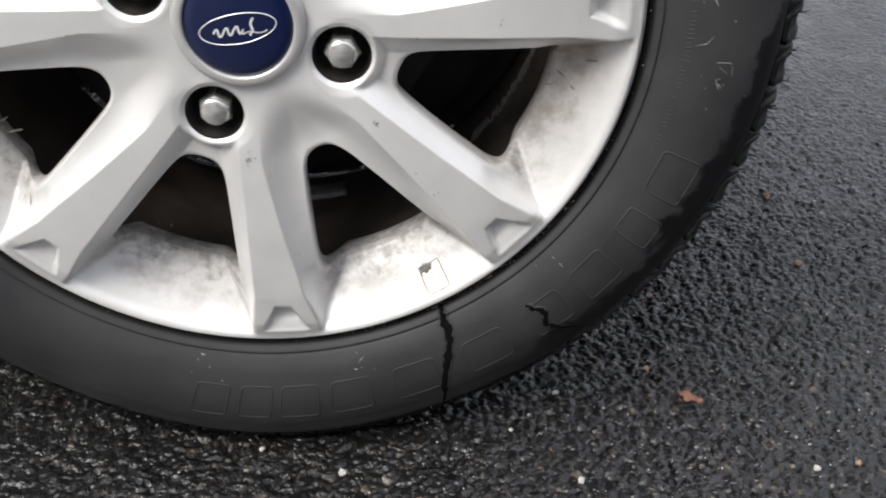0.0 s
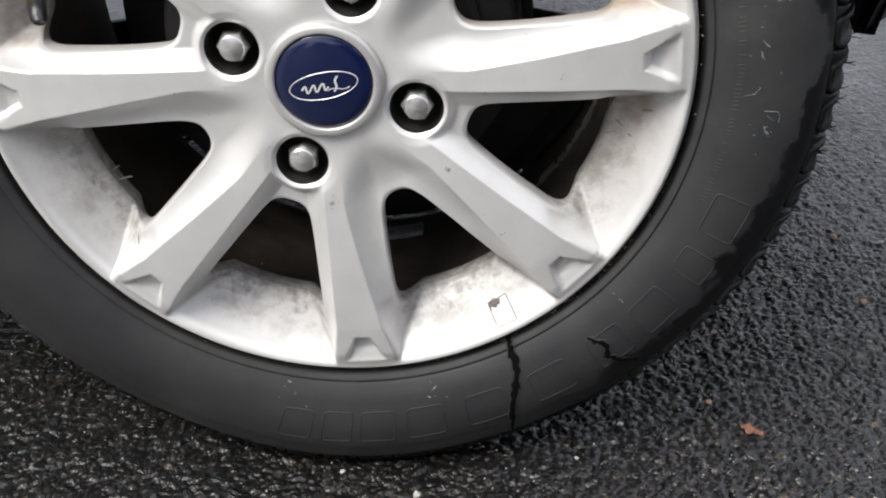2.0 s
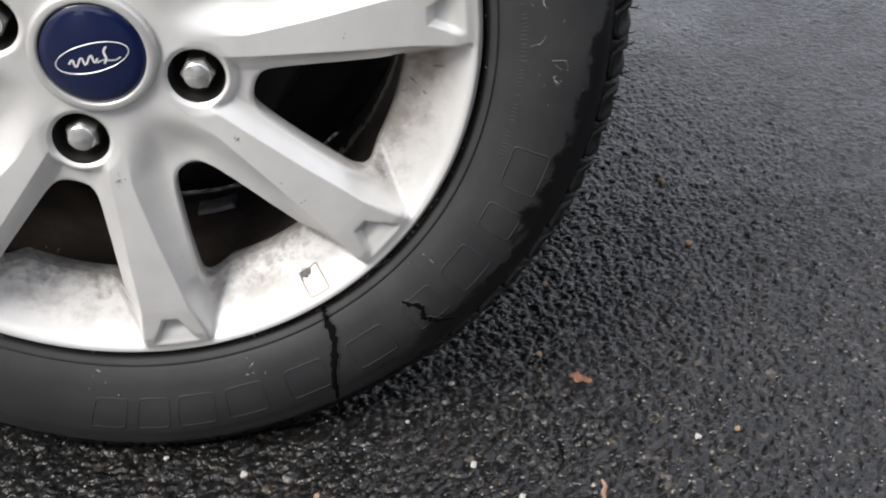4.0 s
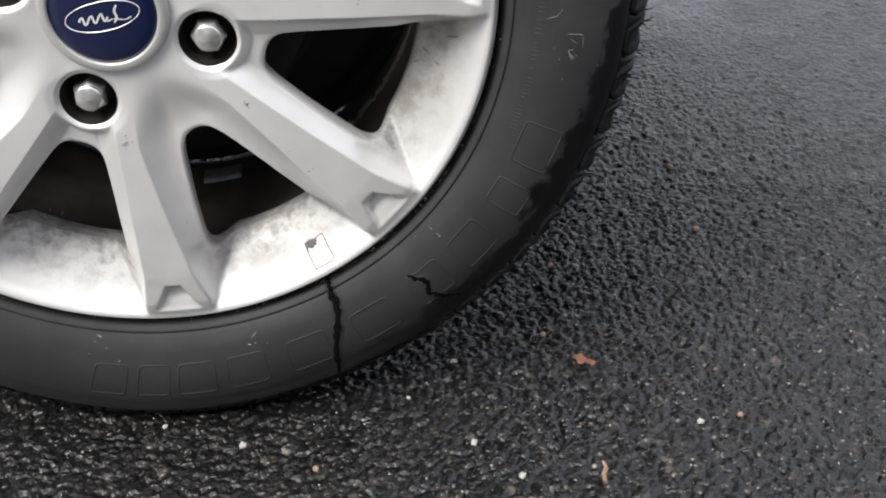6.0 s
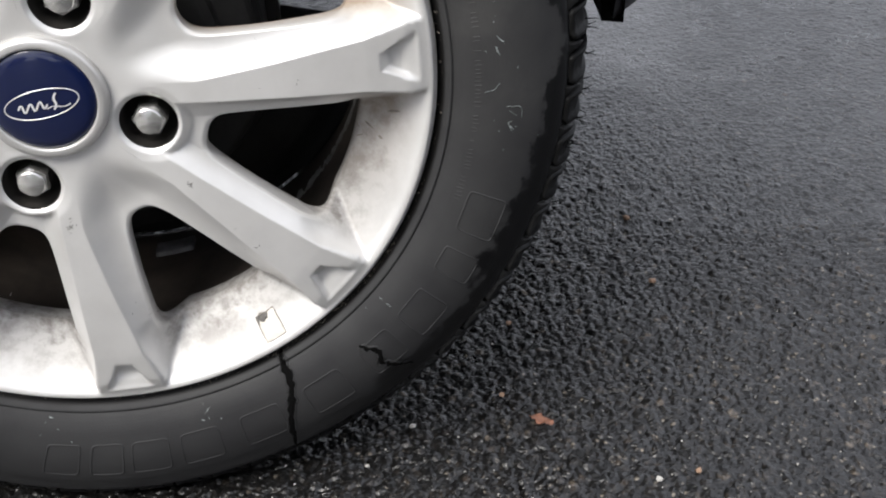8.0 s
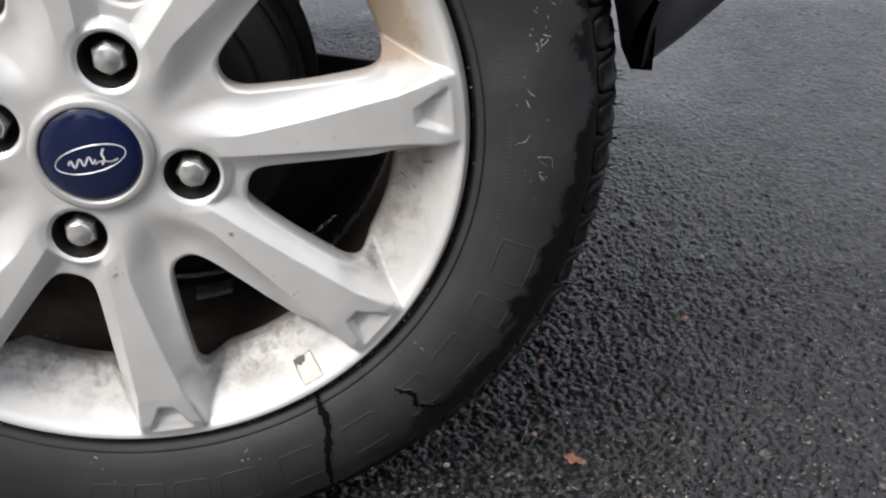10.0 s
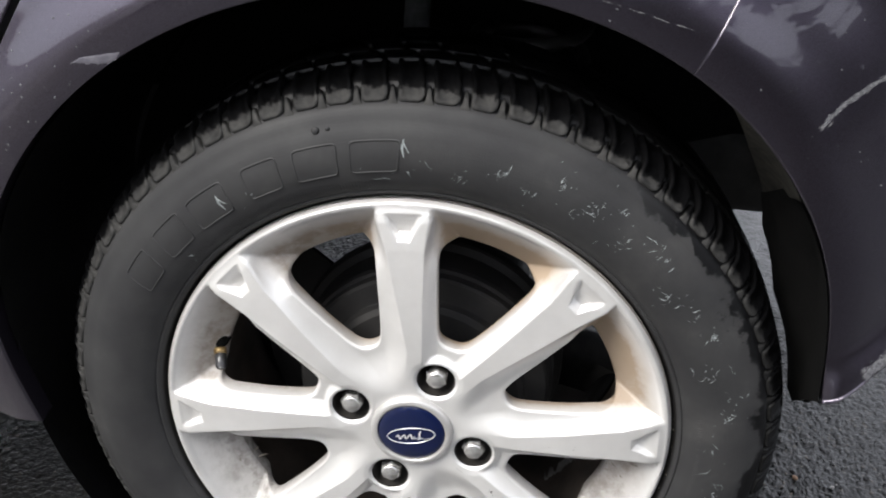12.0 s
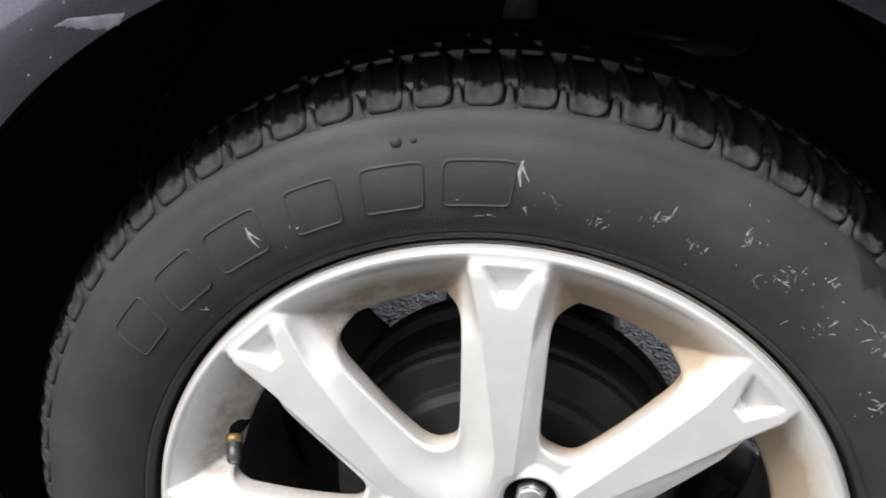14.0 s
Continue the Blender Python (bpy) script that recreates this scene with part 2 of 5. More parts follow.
def make_alloy():
    """Silver wheel paint with brown brake dust on the deeper dish and the upper spokes' roots."""
    m = material("silver_wheel_paint", (0.62, 0.61, 0.59), 0.38, 0.5, 0.35, 0.2)
    c = coords(m)
    xyz = node(m, "ShaderNodeSeparateXYZ")
    link(m, c, xyz.inputs["Vector"])
    flake = ramp(m, noise_tex(m, 30.0, 5, 0.55, c), (0.3, (0.63, 0.62, 0.605)), (0.7, (0.71, 0.70, 0.685)))
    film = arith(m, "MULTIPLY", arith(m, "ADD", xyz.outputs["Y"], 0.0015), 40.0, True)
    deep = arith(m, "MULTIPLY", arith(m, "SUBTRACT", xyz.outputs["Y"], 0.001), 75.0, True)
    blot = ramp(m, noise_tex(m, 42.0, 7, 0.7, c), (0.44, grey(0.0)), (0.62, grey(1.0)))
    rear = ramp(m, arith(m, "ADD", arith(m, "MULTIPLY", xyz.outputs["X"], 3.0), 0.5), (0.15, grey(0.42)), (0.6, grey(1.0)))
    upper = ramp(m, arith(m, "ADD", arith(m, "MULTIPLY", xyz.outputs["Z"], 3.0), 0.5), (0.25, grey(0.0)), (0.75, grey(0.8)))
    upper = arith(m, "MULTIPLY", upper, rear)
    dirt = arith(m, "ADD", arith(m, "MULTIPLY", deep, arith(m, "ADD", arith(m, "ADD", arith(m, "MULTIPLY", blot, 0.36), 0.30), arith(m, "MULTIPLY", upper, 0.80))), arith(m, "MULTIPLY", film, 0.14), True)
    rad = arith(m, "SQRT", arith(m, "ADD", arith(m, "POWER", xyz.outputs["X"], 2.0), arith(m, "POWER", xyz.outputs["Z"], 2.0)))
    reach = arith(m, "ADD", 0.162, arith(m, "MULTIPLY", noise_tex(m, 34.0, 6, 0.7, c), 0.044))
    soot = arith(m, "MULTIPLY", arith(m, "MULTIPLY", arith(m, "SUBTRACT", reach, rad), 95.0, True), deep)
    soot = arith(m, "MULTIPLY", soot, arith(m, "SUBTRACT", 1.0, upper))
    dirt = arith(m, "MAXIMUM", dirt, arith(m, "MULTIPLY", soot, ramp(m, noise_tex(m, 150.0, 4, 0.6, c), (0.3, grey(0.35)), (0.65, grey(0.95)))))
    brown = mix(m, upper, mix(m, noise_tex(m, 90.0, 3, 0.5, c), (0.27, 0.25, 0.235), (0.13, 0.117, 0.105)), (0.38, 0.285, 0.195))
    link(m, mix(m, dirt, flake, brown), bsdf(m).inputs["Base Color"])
    link(m, arith(m, "SUBTRACT", 0.38, arith(m, "MULTIPLY", dirt, 0.38), True), bsdf(m).inputs["Metallic"])
    link(m, arith(m, "ADD", 0.37, arith(m, "MULTIPLY", dirt, 0.33)), bsdf(m).inputs["Roughness"])
    bump(m, noise_tex(m, 700.0, 2, 0.5, c), 0.08, 0.0003)
    return m


def make_worn(name, dark, light, scale, rough=0.6, metal=0.0, depth=0.0008, strength=0.3):
    m = material(name, dark, rough, metal)
    link(m, ramp(m, noise_tex(m, scale, 5, 0.6), (0.35, dark), (0.7, light)), bsdf(m).inputs["Base Color"])
    bump(m, noise_tex(m, scale * 6, 3), strength, depth)
    return m


def make_paint():
    """Dark plum metallic paint under clear coat, with fine dirt that dulls the gloss in specks."""
    m = material("plum_grey_paint", (0.06, 0.053, 0.072), 0.28, 0.9, 1.0, 0.03)
    c = coords(m)
    link(m, ramp(m, noise_tex(m, 2600.0, 1, 0.5, c), (0.3, (0.046, 0.040, 0.054)), (0.7, (0.092, 0.080, 0.108))), bsdf(m).inputs["Base Color"])
    dirt = ramp(m, noise_tex(m, 130.0, 5, 0.7, c), (0.60, grey(0.03)), (0.74, grey(0.4)))
    link(m, dirt, bsdf(m).inputs["Coat Roughness"])
    n = node(m, "ShaderNodeBump", Strength=0.07, Distance=0.0018)
    flat = node(m, "ShaderNodeMapping")
    flat.inputs["Scale"].default_value = (0.22, 1.0, 1.5)
    link(m, c, flat.inputs["Vector"])
    calm = noise_tex(m, 16.0, 2, 0.4, flat.outputs["Vector"])
    film = noise_tex(m, 48.0, 3, 0.5, flat.outputs["Vector"])
    xyz = node(m, "ShaderNodeSeparateXYZ")
    link(m, c, xyz.inputs["Vector"])
    door = arith(m, "MULTIPLY", arith(m, "SUBTRACT", -0.20, xyz.outputs["X"]), 9.0, True)
    link(m, arith(m, "ADD", calm, arith(m, "MULTIPLY", film, arith(m, "MULTIPLY", door, 1.6))), n.inputs["Height"])
    link(m, n.outputs["Normal"], bsdf(m).inputs["Coat Normal"])
    return m


ASPHALT, RUBBER, TREAD, ALLOY, PAINT = make_asphalt(), make_rubber(), make_tread(), make_alloy(), make_paint()
WET_TREAD = make_worn("wet_tread_rubber", (0.0025, 0.0025, 0.0028), (0.005, 0.005, 0.005), 90.0, 0.26, 0.0, 0.0005, 0.35)
bsdf(WET_TREAD).inputs["Specular IOR Level"].default_value = 0.2
# the nut wells' darkness is put into their colour
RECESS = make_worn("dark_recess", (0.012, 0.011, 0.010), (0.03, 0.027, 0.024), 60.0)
BARREL = make_worn("grimy_barrel", (0.020, 0.016, 0.013), (0.062, 0.049, 0.040), 25.0, 0.7)
DRUM = make_worn("rusty_drum", (0.008, 0.008, 0.0085), (0.022, 0.0205, 0.020), 40.0, 0.72)
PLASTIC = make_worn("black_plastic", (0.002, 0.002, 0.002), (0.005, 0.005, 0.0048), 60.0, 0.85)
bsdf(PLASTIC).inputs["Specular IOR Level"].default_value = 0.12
CHROME = make_worn("brushed_steel", (0.66, 0.65, 0.63), (0.78, 0.77, 0.75), 300.0, 0.24, 0.85, 0.0002, 0.10)
turned = CHROME.node_tree.nodes.new("ShaderNodeTangent")
turned.direction_type, turned.axis = "RADIAL", "Y"
link(CHROME, turned.outputs["Tangent"], bsdf(CHROME).inputs["Tangent"])
bsdf(CHROME).inputs["Anisotropic"].default_value = 0.7
BLUE = material("blue_enamel", (0.0026, 0.0072, 0.042), 0.3, 0.0, 0.9, 0.03, 0.25)
SILVER = material("bright_silver", (0.8, 0.8, 0.8), 0.3, 0.35)
CAPRING = material("cap_ring_silver", (0.56, 0.55, 0.535), 0.35, 0.5, 0.3, 0.2)
CUT = material("raw_cut_rubber", (0.003, 0.003, 0.003), 0.9, spec=0.05)
SCUFF = make_worn("pale_scuff", (0.06, 0.065, 0.066), (0.36, 0.40, 0.40), 330.0, 0.8)
TAPE = make_worn("pale_tape", (0.52, 0.49, 0.44), (0.70, 0.67, 0.62), 90.0, 0.6)
LINE = make_worn("brown_grime", (0.13, 0.11, 0.09), (0.30, 0.27, 0.23), 250.0, 0.8)
RED = material("red_lens", (0.42, 0.012, 0.016), 0.2, 0.0, 1.0, 0.03)
BRASS = make_worn("dull_brass", (0.32, 0.22, 0.10), (0.45, 0.33, 0.16), 200.0, 0.45, 0.8)
CAPGREY = make_worn("dull_cap_metal", (0.03, 0.03, 0.03), (0.10, 0.10, 0.105), 220.0, 0.3, 0.5)
GRIT_PALE = make_worn("pale_grit", (0.30, 0.29, 0.27), (0.52, 0.5, 0.47), 300.0, 0.8)
GRIT_TAN = make_worn("tan_grit", (0.24, 0.15, 0.10), (0.36, 0.24, 0.16), 300.0, 0.8)
SCRAPE = make_worn("scraped_paint", (0.055, 0.053, 0.06), (0.20, 0.20, 0.21), 500.0, 0.6)
MARK = make_worn("dark_grime", (0.06, 0.055, 0.05), (0.16, 0.15, 0.14), 400.0, 0.8)
# a darker plum for the bumper's rolled-under edge
DARK_ROLL = make_worn("dark_roll_paint", (0.009, 0.0085, 0.011), (0.024, 0.022, 0.028), 80.0, 0.3)
bsdf(DARK_ROLL).inputs["Specular IOR Level"].default_value = 0.3
LEAF = make_worn("rust_leaf", (0.15, 0.065, 0.04), (0.26, 0.12, 0.075), 200.0, 0.7)


# ---- mesh helpers ----
def mesh_object(name, verts, faces, mat, parent=None, label="", smooth=True):
    me = bpy.data.meshes.new(name)
    me.from_pydata([tuple(map(float, v)) for v in verts], [], [tuple(map(int, f)) for f in faces])
    me.materials.append(mat)
    me.polygons.foreach_set("use_smooth", [smooth] * len(me.polygons))
    me.update()
    ob = new(name, me)
    ob.parent = parent
    return tagged(ob, label)


def part(name, bm, mat, parent, label="", smooth=True):
    me = bpy.data.meshes.new(name)
    bm.normal_update()
    bm.to_mesh(me)
    bm.free()
    me.materials.append(mat)
    me.polygons.foreach_set("use_smooth", [smooth] * len(me.polygons))
    ob = new(name, me)
    ob.parent = parent
    return tagged(ob, label)


def empty(name, place, parent=None):
    ob = new(name)
    ob.location, ob.parent = place, parent
    ob.empty_display_size = 0.05
    return ob


def polar(r, a, y):
    return np.array([r * math.cos(a), y, r * math.sin(a)])


def grid_faces(n, k, wrap=False):
    """Quads of a grid of n columns with k points each."""
    return [(i * k + j, ((i + 1) % n) * k + j, ((i + 1) % n) * k + j + 1, i * k + j + 1)
            for i in range(n if wrap else n - 1) for j in range(k - 1)]


def revolve(profile, n, a0=0.0, a1=2 * math.pi, cx=0.0, cz=0.0):
    full = abs(a1 - a0 - 2 * math.pi) < 1e-6
    verts = []
    for i in range(n):
        a = a0 + (a1 - a0) * i / (n if full else n - 1)
        verts += [(cx + r * math.cos(a), y, cz + r * math.sin(a)) for r, y in profile]
    return verts, grid_faces(n, len(profile), full)


def smooth_profile(points, n):
    """A Catmull-Rom curve through the points, n steps a span."""
    p = np.array([points[0]] + list(points) + [points[-1]], float)
    out = []
    for i in range(1, len(p) - 2):
        for t in np.linspace(0, 1, n, endpoint=False):
            a, b, c, d = p[i - 1], p[i], p[i + 1], p[i + 2]
            out.append(0.5 * (2 * b + (c - a) * t + (2 * a - 5 * b + 4 * c - d) * t * t + (3 * b - a - 3 * c + d) * t ** 3))
    return [tuple(q) for q in out] + [tuple(points[-1])]


def joined(pieces):
    verts, faces = [], []
    for v, f in pieces:
        b = len(verts)
        verts += list(v)
        faces += [tuple(b + q for q in g) for g in f]
    return verts, faces


def step(a, b, x):
    t = np.clip((x - a) / (b - a), 0, 1)
    return t * t * (3 - 2 * t)


# ---- ground ----
def stone_relief(gx, gy, pitch, seed):
    """Height of a bed of tilted, close-set stones of the given pitch."""
    rng = np.random.default_rng(seed)
    n = 512
    jx, jy, hh, tx, ty = rng.random((n, n)), rng.random((n, n)), rng.random((n, n)), rng.normal(0, 1, (n, n)), rng.normal(0, 1, (n, n))
    ix, iy = np.floor(gx / pitch).astype(int), np.floor(gy / pitch).astype(int)
    best, second, height = np.full(gx.shape, 9.0), np.full(gx.shape, 9.0), np.zeros(gx.shape)
    for dx in (-1, 0, 1):
        for dy in (-1, 0, 1):
            a, b = (ix + dx) % n, (iy + dy) % n
            px, py = gx / pitch - (ix + dx + jx[a, b]), gy / pitch - (iy + dy + jy[a, b])
            d = np.hypot(px, py)
            near = d < best
            second = np.where(near, best, np.minimum(second, d))
            height = np.where(near, hh[a, b] - 0.5 + 0.65 * (tx[a, b] * px + ty[a, b] * py), height)
            best = np.where(near, d, best)
    return height - 0.9 * (1 - step(0.0, 0.35, second - best))


def build_ground():
    """One asphalt sheet to the horizon, with a bed of stones in relief round the wheel."""
    xs = np.unique(np.concatenate([[-3000, -600, -100, -20, -6, -2, -1.0, -0.6, -0.4], np.arange(-0.30, 0.62, 0.0017), np.arange(0.62, 1.06, 0.0028), [1.1, 1.3, 2, 6, 20, 100, 600, 3000]]))
    ys = np.unique(np.concatenate([[-3000, -600, -100, -20, -6, -2, -0.8, -0.4, -0.25, -0.18], np.arange(-0.14, 0.30, 0.0017), np.arange(0.30, 1.2, 0.0032), [1.3, 1.5, 3, 8, 20, 100, 600, 3000]]))
    gx, gy = np.meshgrid(xs, ys, indexing="ij")
    near = (step(-0.32, -0.28, gx) * (1 - step(1.0, 1.05, gx)) * step(-0.16, -0.13, gy) * (1 - step(1.1, 1.19, gy)))
    gz = near * (1 - 0.5 * step(0.25, 0.8, gy + 0.6 * np.maximum(0, gx - 0.4))) * (0.0016 * stone_relief(gx, gy, 0.0074, 5) + 0.0003 * stone_relief(gx, gy, 0.0040, 6) - 0.0002) - 0.0012 * (1 - near)
    gz = gz - 0.0006
    count = len(xs) * len(ys)
    k = np.arange(count).reshape(len(xs), len(ys))
    quads = np.stack([k[:-1, :-1], k[1:, :-1], k[1:, 1:], k[:-1, 1:]], -1).reshape(-1, 4)
    me = bpy.data.meshes.new("ground")
    me.vertices.add(count)
    me.vertices.foreach_set("co", np.stack([gx, gy, gz], -1).astype(np.float32).ravel())
    me.loops.add(quads.size)
    me.loops.foreach_set("vertex_index", quads.astype(np.int32).ravel())
    me.polygons.add(len(quads))
    me.polygons.foreach_set("loop_start", np.arange(0, quads.size, 4, dtype=np.int32))
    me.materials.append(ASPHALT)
    me.update(calc_edges=True)
    me.polygons.foreach_set("use_smooth", [True] * len(me.polygons))
    ob = new("ground", me)
    return tagged(ob, "dark coarse asphalt with pale stone specks, damp", "ground", kind="structure")


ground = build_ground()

# ---- the car and its wheel ----
ZC = 0.2903
car = tagged(empty("car", (0, 0, 0)), "plum-grey car, seen at its rear wheel and arch, parked on asphalt", "car")
wheel = tagged(empty("wheel", (0, 0, ZC), car), "eight-spoke silver alloy wheel with a cut, worn tyre")

PHI = radians(4.17)
SPOKES = [math.pi / 2 + PHI + k * math.pi / 4 for k in range(8)]
HALF = math.pi / 8
R_RIM, R_HUB, R_HOLE = 0.2078, 0.0335, 0.1675
R_NUT, NUT_HOLE = 0.054, 0.0156


def spoke_face(r):
    return np.interp(r, [0.03, 0.05, 0.09, 0.13, 0.17, 0.192, 0.2], [-0.0045, -0.006, -0.0085, -0.009, -0.0075, -0.005, -0.0025])


def face_height(u, v, nut):
    """How far the wheel's face lies behind its rim, at a point of the sector round one window: u along its middle line, v across."""
    r, a = np.hypot(u, v), np.abs(np.arctan2(v, u))
    w = r * np.sin(HALF - a)
    if nut:
        flat = np.interp(r, [0.03, 0.055, 0.08, 0.12, 0.17, 0.194], [0.0060, 0.0095, 0.0110, 0.0128, 0.0155, 0.0205])
    else:
        flat = np.interp(r, [0.03, 0.045, 0.08, 0.12, 0.17, 0.194], [0.0040, 0.0026, 0.0010, 0.0062, 0.0138, 0.0205])
    edge = np.interp(r, [0.03, 0.08, 0.12, 0.165, 0.2], [0.016, 0.0222, 0.0228, 0.0240, 0.0258])
    drop = (0.0085 * step(0.040, 0.066, r) if nut else 0.0090 * step(0.037, 0.078, r)) + 0.006 * step(0.15, 0.17, r)
    t = np.clip((w - flat) / (edge - flat), 0, None)
    tc = np.minimum(t, 1.0)
    hollow = 0.55 if nut else 0.55 * step(0.09, 0.15, r)
    bowl = 1 - (1 - tc) ** 2
    if not nut:
        soft = step(0.05, 0.10, r)
        bowl = bowl * soft + tc * tc * (3 - 2 * tc) * (1 - soft)
    y = spoke_face(r) + drop * (hollow * tc + (1 - hollow) * bowl) + np.where(t > 1, (w - edge) * 1.6 * step(0.11, 0.14, r), 0.0)
    dish = np.interp(r, [0.15, 0.166, 0.175, 0.186, 0.194, 0.199, 0.203], [0.034, 0.030, 0.0225, 0.0128, 0.0062, 0.0024, 0.0003])
    outer = step(0.150, 0.166, r)
    k = 0.003
    h = np.clip(0.5 + 0.5 * (dish - y) / k, 0, 1)
    low = dish * (1 - h) + y * h - k * h * (1 - h)
    y = np.where(r > 0.150, y * (1 - outer) + low * outer, np.minimum(y, spoke_face(r) + 0.012))
    # the lip
    lip = -0.0012 + 0.0045 * step(0.205, 0.2078, r)
    s = step(0.198, 0.2045, r)
    y = y * (1 - s) + lip * s
    # the wedge-shaped notch at each spoke's tip
    du = r * np.cos(HALF - a)
    width = np.interp(du, [0.1785, 0.197], [0.0052, 0.0145])
    inside = np.minimum(np.clip((width - w) / 0.0024, 0, 1), np.minimum(np.clip((du - 0.1772) / 0.0046, 0, 1), 1 - np.clip((du - 0.1968) / 0.0012, 0, 1)))
    y = y + inside * np.interp(du, [0.178, 0.188, 0.197], [0.0075, 0.0055, 0.0010])
    if nut:
        d = np.hypot(u - R_NUT, v)
        boss = 1 - step(0.0168, 0.0232, d)
        y = y * (1 - boss) + (-0.0056) * boss
        y = y + 0.0026 * (1 - step(NUT_HOLE - 0.0005, NUT_HOLE + 0.0026, d))
    return y


def window_outline(angles, u0, inner, nut):
    """Where rays from (u0, 0) leave the rounded window between two spokes."""
    out = []
    for th in angles:
        lo, hi = 0.0, 0.09
        for _ in range(40):
            s = (lo + hi) / 2
            u, v = u0 + s * math.cos(th), s * math.sin(th)
            r = math.hypot(u, v)
            we = np.interp(r, [0.08, 0.12, 0.165], [0.0222, 0.0228, 0.0240])
            side = [we - (u * math.sin(HALF) - q * v * math.cos(HALF)) for q in (1, -1)]
            k = 0.0036 if nut else 0.0048
            terms = [side[0], side[1], r - R_HOLE, (inner - u)]
            f = k * math.log(sum(math.exp(max(-60.0, q / k)) for q in terms))
            lo, hi = (s, hi) if f < 0 else (lo, s)
        out.append((u0 + lo * math.cos(th), lo * math.sin(th)))
    return np.array(out)


def build_rim():
    n_out, n_side, n_in, rings = 84, 150, 30, 44
    edge = [(R_RIM * math.cos(a), R_RIM * math.sin(a)) for a in np.linspace(HALF, -HALF, n_out, endpoint=False)]
    edge += [(r * math.cos(HALF), -r * math.sin(HALF)) for r in np.linspace(R_RIM, R_HUB, n_side, endpoint=False)]
    edge += [(R_HUB * math.cos(a), R_HUB * math.sin(a)) for a in np.linspace(-HALF, HALF, n_in, endpoint=False)]
    edge += [(r * math.cos(HALF), r * math.sin(HALF)) for r in np.linspace(R_HUB, R_RIM, n_side, endpoint=False)]
    edge = np.array(edge)
    u0, n = 0.122, len(edge)
    verts, faces, wall_v, wall_f = [], [], [], []
    for sector in range(8):
        nut = sector % 2 == 1
        inner = 0.0845 if nut else 0.0805
        mid = SPOKES[sector] + HALF
        hole = window_outline([math.atan2(v, u - u0) for u, v in edge], u0, inner, nut)
        ts = np.linspace(0, 1, rings)
        u = hole[:, 0, None] * (1 - ts) + edge[:, 0, None] * ts
        v = hole[:, 1, None] * (1 - ts) + edge[:, 1, None] * ts
        gone = np.zeros_like(u, bool)
        if nut:
            d = np.hypot(u - R_NUT, v)
            gone = d < NUT_HOLE
        y = face_height(u, v, nut)
        y[:, 0] += 0.0022
        y[:, 1] += 0.0006
        fs = []
        for i in range(n):
            for j in range(rings - 1):
                q = ((i, j), (i, j + 1), ((i + 1) % n, j + 1), ((i + 1) % n, j))
                if not all(gone[p] for p in q):
                    fs.append(q)
        if nut:
            for i, j in np.argwhere(gone):
                dd = max(d[i, j], 1e-6)
                uu, vv = u[i, j] - R_NUT, v[i, j]
                u[i, j], v[i, j] = R_NUT + uu / dd * NUT_HOLE, vv / dd * NUT_HOLE
            y[gone] = face_height(u[gone], v[gone], True)
        base = len(verts)
        x = u * math.cos(mid) - v * math.sin(mid)
        z = u * math.sin(mid) + v * math.cos(mid)
        verts += list(np.stack([x, y, z], -1).reshape(-1, 3))
        faces += [tuple(base + i * rings + j for i, j in q) for q in fs]
        # the window's walls
        wb = len(wall_v)
        for i in range(n):
            cu, cv = hole[i]
            for back, grow in ((y[i, 0], 0.0), (y[i, 0] + 0.007, 0.0002), (y[i, 0] + 0.014, -0.002)):
                du, dv = cu - u0, cv
                ln = math.hypot(du, dv)
                a, b = cu - du / ln * grow, cv - dv / ln * grow
                wall_v.append((a * math.cos(mid) - b * math.sin(mid), back, a * math.sin(mid) + b * math.cos(mid)))
        wall_f += [tuple(wb + q for q in f) for f in grid_faces(n, 3, True)]
    off = len(verts)
    verts += wall_v
    faces += [tuple(off + q for q in f) for f in wall_f]
    # the flange's rounded outer edge and the barrel behind
    prof, pf = revolve([(0.2078, 0.0048), (0.2084, 0.0065), (0.2076, 0.009), (0.203, 0.011), (0.198, 0.014)], 240)
    off = len(verts)
    verts += prof
    faces += [tuple(off + q for q in f) for f in pf]
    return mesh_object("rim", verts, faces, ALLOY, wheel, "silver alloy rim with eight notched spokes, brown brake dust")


rim = build_rim()
v, f = revolve([(0.172, 0.036), (0.176, 0.05), (0.172, 0.08), (0.174, 0.13), (0.1785, 0.150), (0.1832, 0.164), (0.190, 0.166)], 120)
mesh_object("barrel", v, f, BARREL, wheel, "grimy inner rim barrel")

# brake drum behind the spokes
DRUM_RINGS = [(0.0, 0.040), (0.062, 0.040), (0.064, 0.044), (0.084, 0.045), (0.088, 0.049), (0.089, 0.056), (0.1065, 0.058), (0.1085, 0.060), (0.1085, 0.068), (0.1110, 0.070), (0.1120, 0.074), (0.1125, 0.098), (0.1185, 0.101), (0.1200, 0.104), (0.1200, 0.112), (0.0, 0.114)]
drum_profile = []
for (r0, y0), (r1, y1) in zip(DRUM_RINGS, DRUM_RINGS[1:]):
    drum_profile += [(r0 + (r1 - r0) * q, y0 + (y1 - y0) * q) for q in (0.0, 0.06, 0.94)]
v, f = revolve(drum_profile, 96)
mesh_object("brake_drum", v, f, DRUM, wheel, "dark brake drum with stepped rings")


